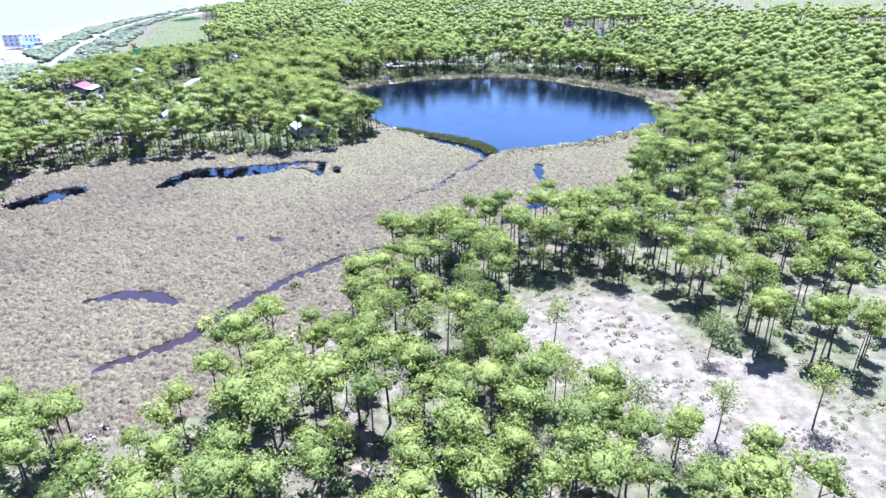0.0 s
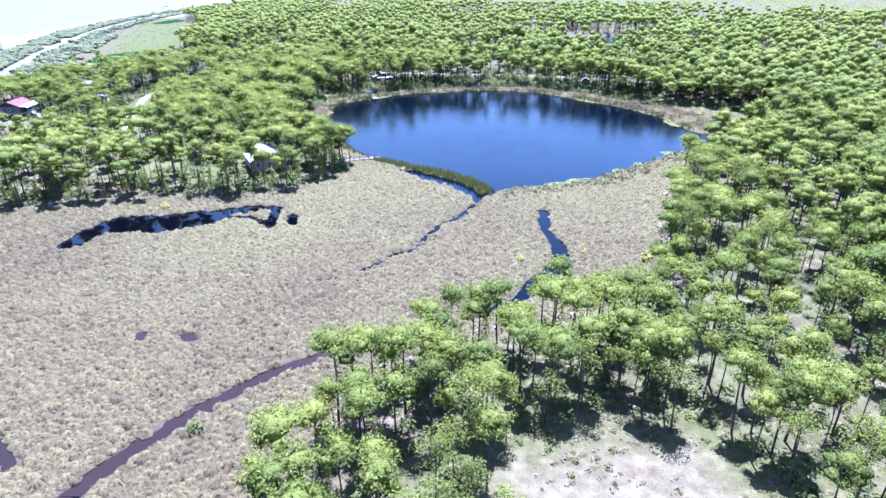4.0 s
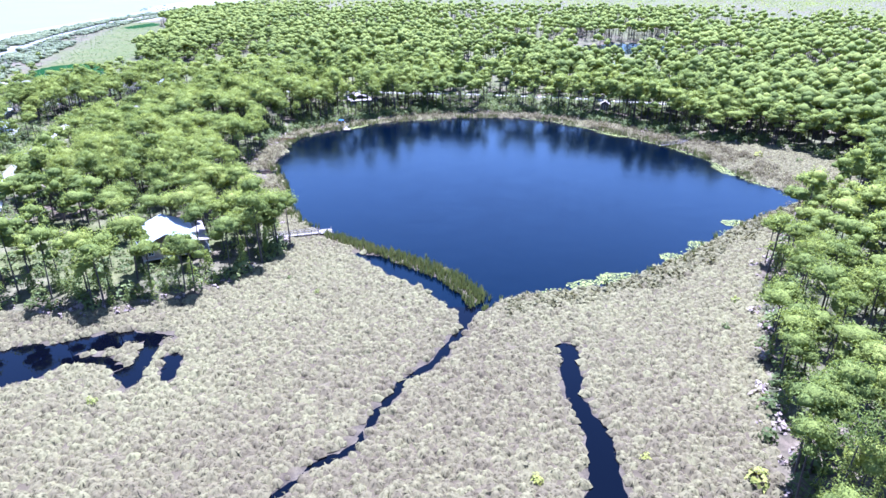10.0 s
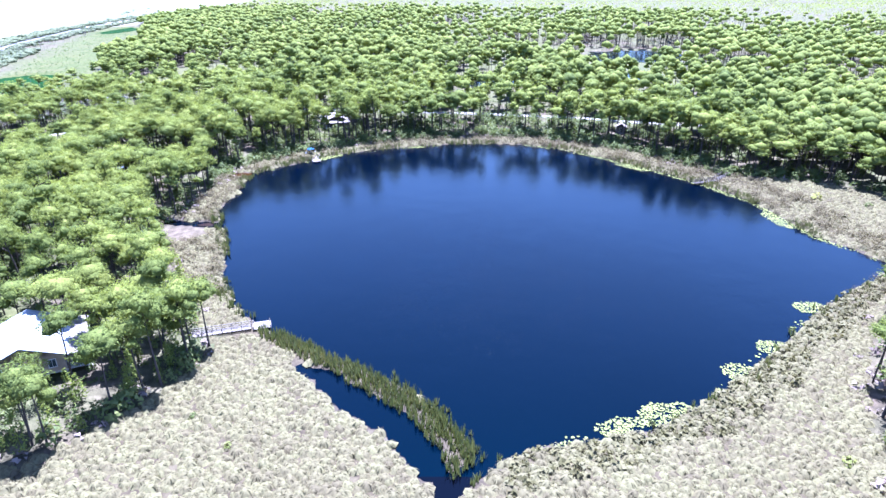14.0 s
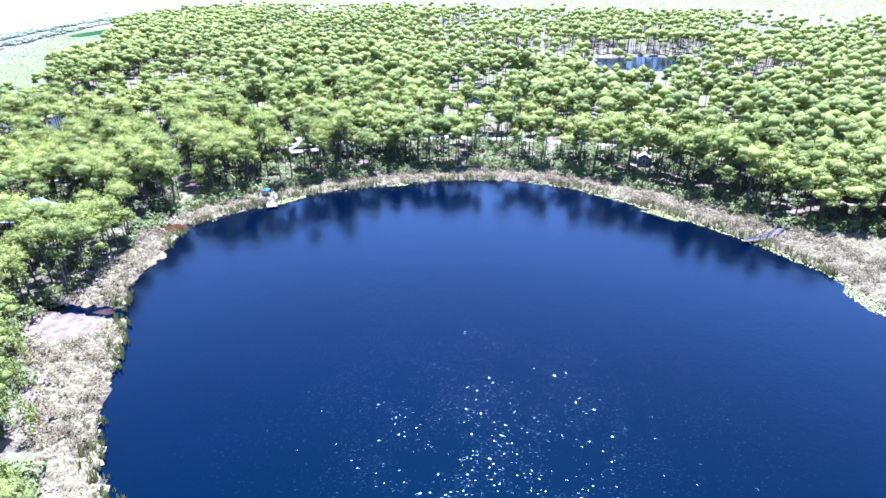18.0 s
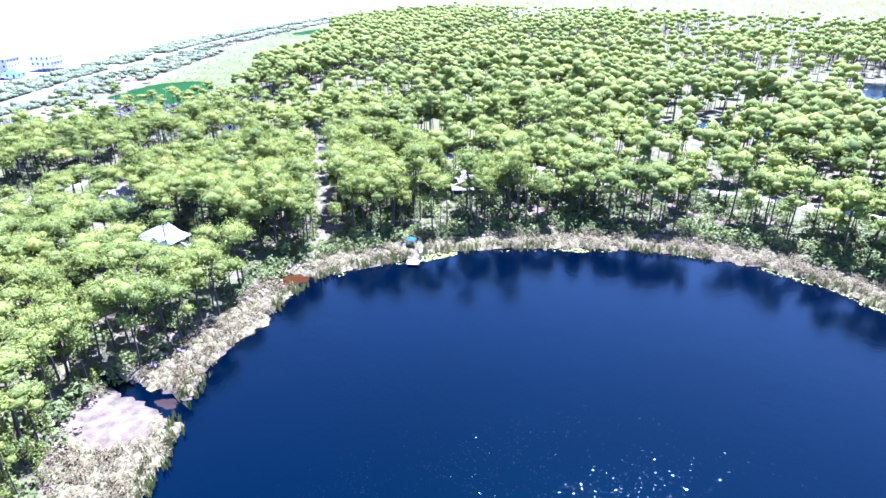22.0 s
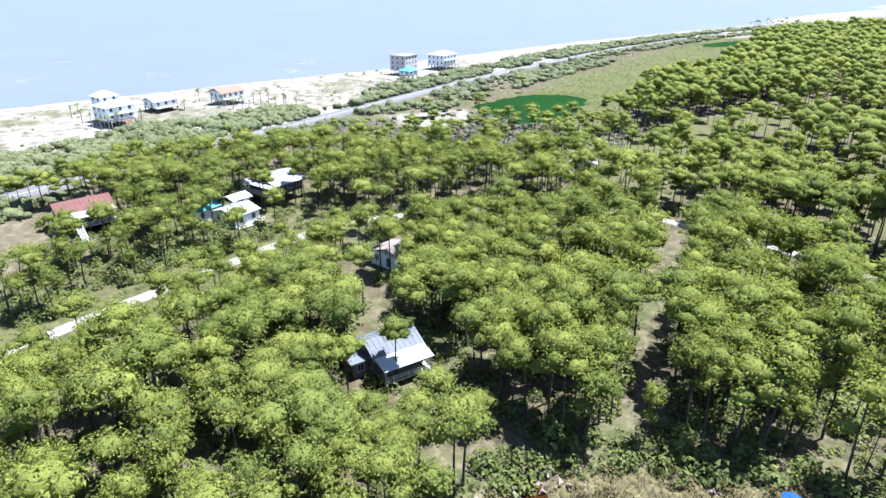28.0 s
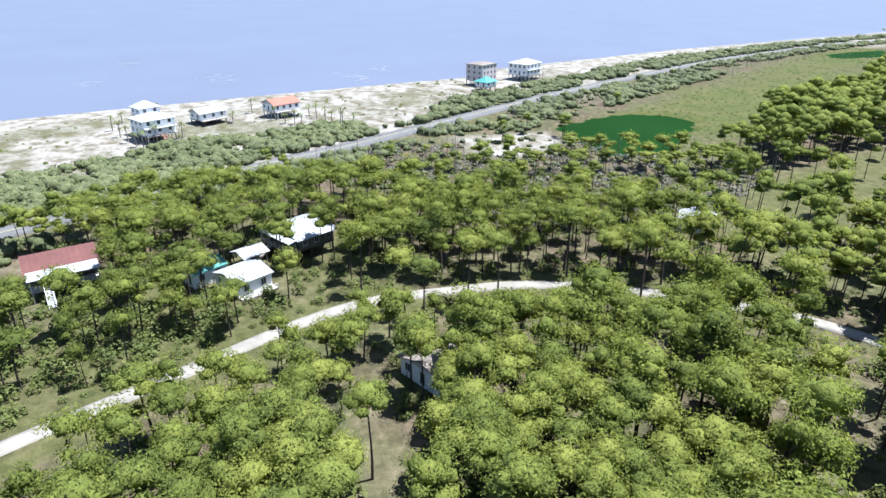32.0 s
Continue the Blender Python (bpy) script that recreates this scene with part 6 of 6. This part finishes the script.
def cyl_bm(x, y, z0, z1, r, sides=8):
    bm = bmesh.new()
    bmesh.ops.create_cone(bm, cap_ends=True, segments=sides, radius1=r, radius2=r, depth=z1 - z0, matrix=Matrix.Translation((x, y, (z0 + z1) / 2)))
    return bm


PALEWOOD = plain("sun-bleached pale decking", (0.15, 0.128, 0.108), 0.85, 0.2, 1.2)
dock("weathered timber dock with railings over the marsh", [(-30, 245.5), (-20.5, 248.5)], 1.3, 0.6, (-18.8, 249.2, 3.2, 2.6, 17), True, PALEWOOD)
dock("small pale swimming dock at the shore", [(-29.6, 362.8), (-29.2, 357.2)], 1.2, 0.45, (-28.9, 355.9, 2.9, 2.7, 16), False, PALEWOOD)
DARKWOOD = plain("dark weathered decking", (0.05, 0.042, 0.035), 0.9, 0.25, 1.2)
dock("dark grey bent boardwalk reaching into the lake", [(102, 340), (97, 334.6), (89.5, 332.2)], 1.5, 0.6, None, True, DARKWOOD)

# blue sunshade by the small dock
BLUECLOTH = plain("bright blue canvas", (0.02, 0.11, 0.3), 0.7, 0.12, 2)
root = tagged(new("beach_umbrella"), "open blue beach umbrella beside the small dock", "umbrella")
root.matrix_basis = Matrix.Translation((-32.3, 363.6, float(height(np.array([-32.3]), np.array([363.6]))[0])))
part("pole", cyl_bm(0, 0, -0.1, 2.4, 0.03), TRIM, root)
bm = bmesh.new()
tip = bm.verts.new((0, 0, 2.55))
ring = [bm.verts.new((1.2 * math.cos(a), 1.2 * math.sin(a), 2.05 - 0.06 * (k % 2))) for k, a in enumerate(np.arange(16) / 16 * 2 * math.pi)]
for k in range(16):
    bm.faces.new((tip, ring[k], ring[(k + 1) % 16]))
bmesh.ops.solidify(bm, geom=bm.faces[:], thickness=0.02)
part("canopy", bm, BLUECLOTH, root)


def deck_chair(x, y, rot):
    root = tagged(new("deck_chair"), "white slatted deck chair by the lake", "chair", "deck chairs")
    root.matrix_basis = Matrix.Translation((x, y, float(height(np.array([x]), np.array([y]))[0]))) @ pose(0, 0, 0, 0, 0, rot)
    for k in range(5):
        boxed("seat_slat", (-0.28, 0.28, -0.3 + k * 0.12, -0.2 + k * 0.12, 0.38, 0.41), TRIM, root)
    bm = bmesh.new()
    vs = box(bm, -0.28, 0.28, 0.28, 0.32, 0.36, 1.0)
    for v in vs[4:]:
        v.co.y += 0.25
    part("backrest", bm, TRIM, root)
    for sx in (-1, 1):
        for sy in (-0.26, 0.28):
            boxed("leg", (sx * 0.28 - 0.03, sx * 0.28 + 0.03, sy - 0.03, sy + 0.03, -0.05, 0.376), TRIM, root)


deck_chair(-33.6, 362.6, 30)
deck_chair(-31.2, 364.6, -20)


# ---- palms by the beach houses ----
def palm(seed, H=5.0):
    r = np.random.default_rng(seed)
    root = tagged(new("palm_tree"), "cabbage palm with rounded frond head on sand", "palm", "beach palms")
    zs = np.linspace(0, 1, 5)
    v, f = tube(np.stack([0.2 * zs ** 2, 0.1 * zs, zs * H - 0.2], -1), 0.2 - 0.05 * zs, 7)
    mesh_np("trunk", v, f, DEAD, root)
    for k in range(16):
        a, el = k * 2.4, r.uniform(-0.4, 1.1)
        d = np.array([math.cos(a) * math.cos(el), math.sin(a) * math.cos(el), math.sin(el)])
        n = np.array([-math.sin(a), math.cos(a), 0]) * 0.35
        o = np.array([0.2, 0.1, H - 0.25])
        m, e = o + d * 0.9, o + d * 1.55 - (0, 0, 0.5)
        mesh_np("frond", np.array([o - n * 0.1, o + n * 0.1, m + n - (0, 0, 0.08), m - n - (0, 0, 0.08), m + (0, 0, 0.05), e + n * 0.5, e - n * 0.5]),
                np.array([(0, 1, 4, 3), (1, 2, 4, 4), (3, 4, 6, 6), (4, 2, 5, 6)])[[0, 3]], PALM, root)
    return root


PALMS = [palm(k, h) for k, h in enumerate([5.2, 4.2, 6.0])]
spots = [(-312, 327), (-324, 331), (-298, 329), (-288, 331), (-281, 333), (-276, 335), (-288, 349), (-303, 370), (-318, 381), (-299, 386), (-292, 388), (-289, 391), (-283, 392), (-302, 401), (-295, 402), (-293, 405), (-287, 405.5), (-283, 408), (-278, 407), (-276, 411), (-284, 340), (-330, 345)]
for k, (x, y) in enumerate(spots):
    m = Matrix.Translation((x, y, float(height(np.array([x]), np.array([y]))[0]))) @ pose(0, 0, 0, 0, 0, k * 67)
    if k < 3:
        PALMS[k].matrix_basis = m
    else:
        copy_thing(PALMS[k % 3], m)

# single bushes on the marsh
MBUSH = [bush(60 + k, 60, 1.3, 1.9, 0.5) for k in range(2)]
for k, (x, y, s) in enumerate([(34, 157, 1.3), (46, 160, 1.0), (37, 172, 0.6), (61, 205, 0.7), (-42, 183, 0.7), (67, 215, 0.7), (-22, 224, 0.5), (-15, 218, 0.5), (-43, 97, 1.3), (-30, 112, 0.9), (22, 168, 0.7), (-70, 200, 1.0), (55, 176, 1.0), (50, 168, 1.2), (119, 318, 1.2), (130, 312, 0.9)]):
    root = mesh_np("marsh_bush", *MBUSH[k % 2], YELLOWLEAF if k % 3 else SHRUB)
    root.matrix_basis = Matrix.Translation((x, y, float(height(np.array([x]), np.array([y]))[0]))) @ pose(0, 0, 0, 0, 0, k * 50) @ Matrix.Diagonal((s, s, s, 1))
    tagged(root, "leafy green bush standing in dry marsh grass", "bush", "marsh bushes")
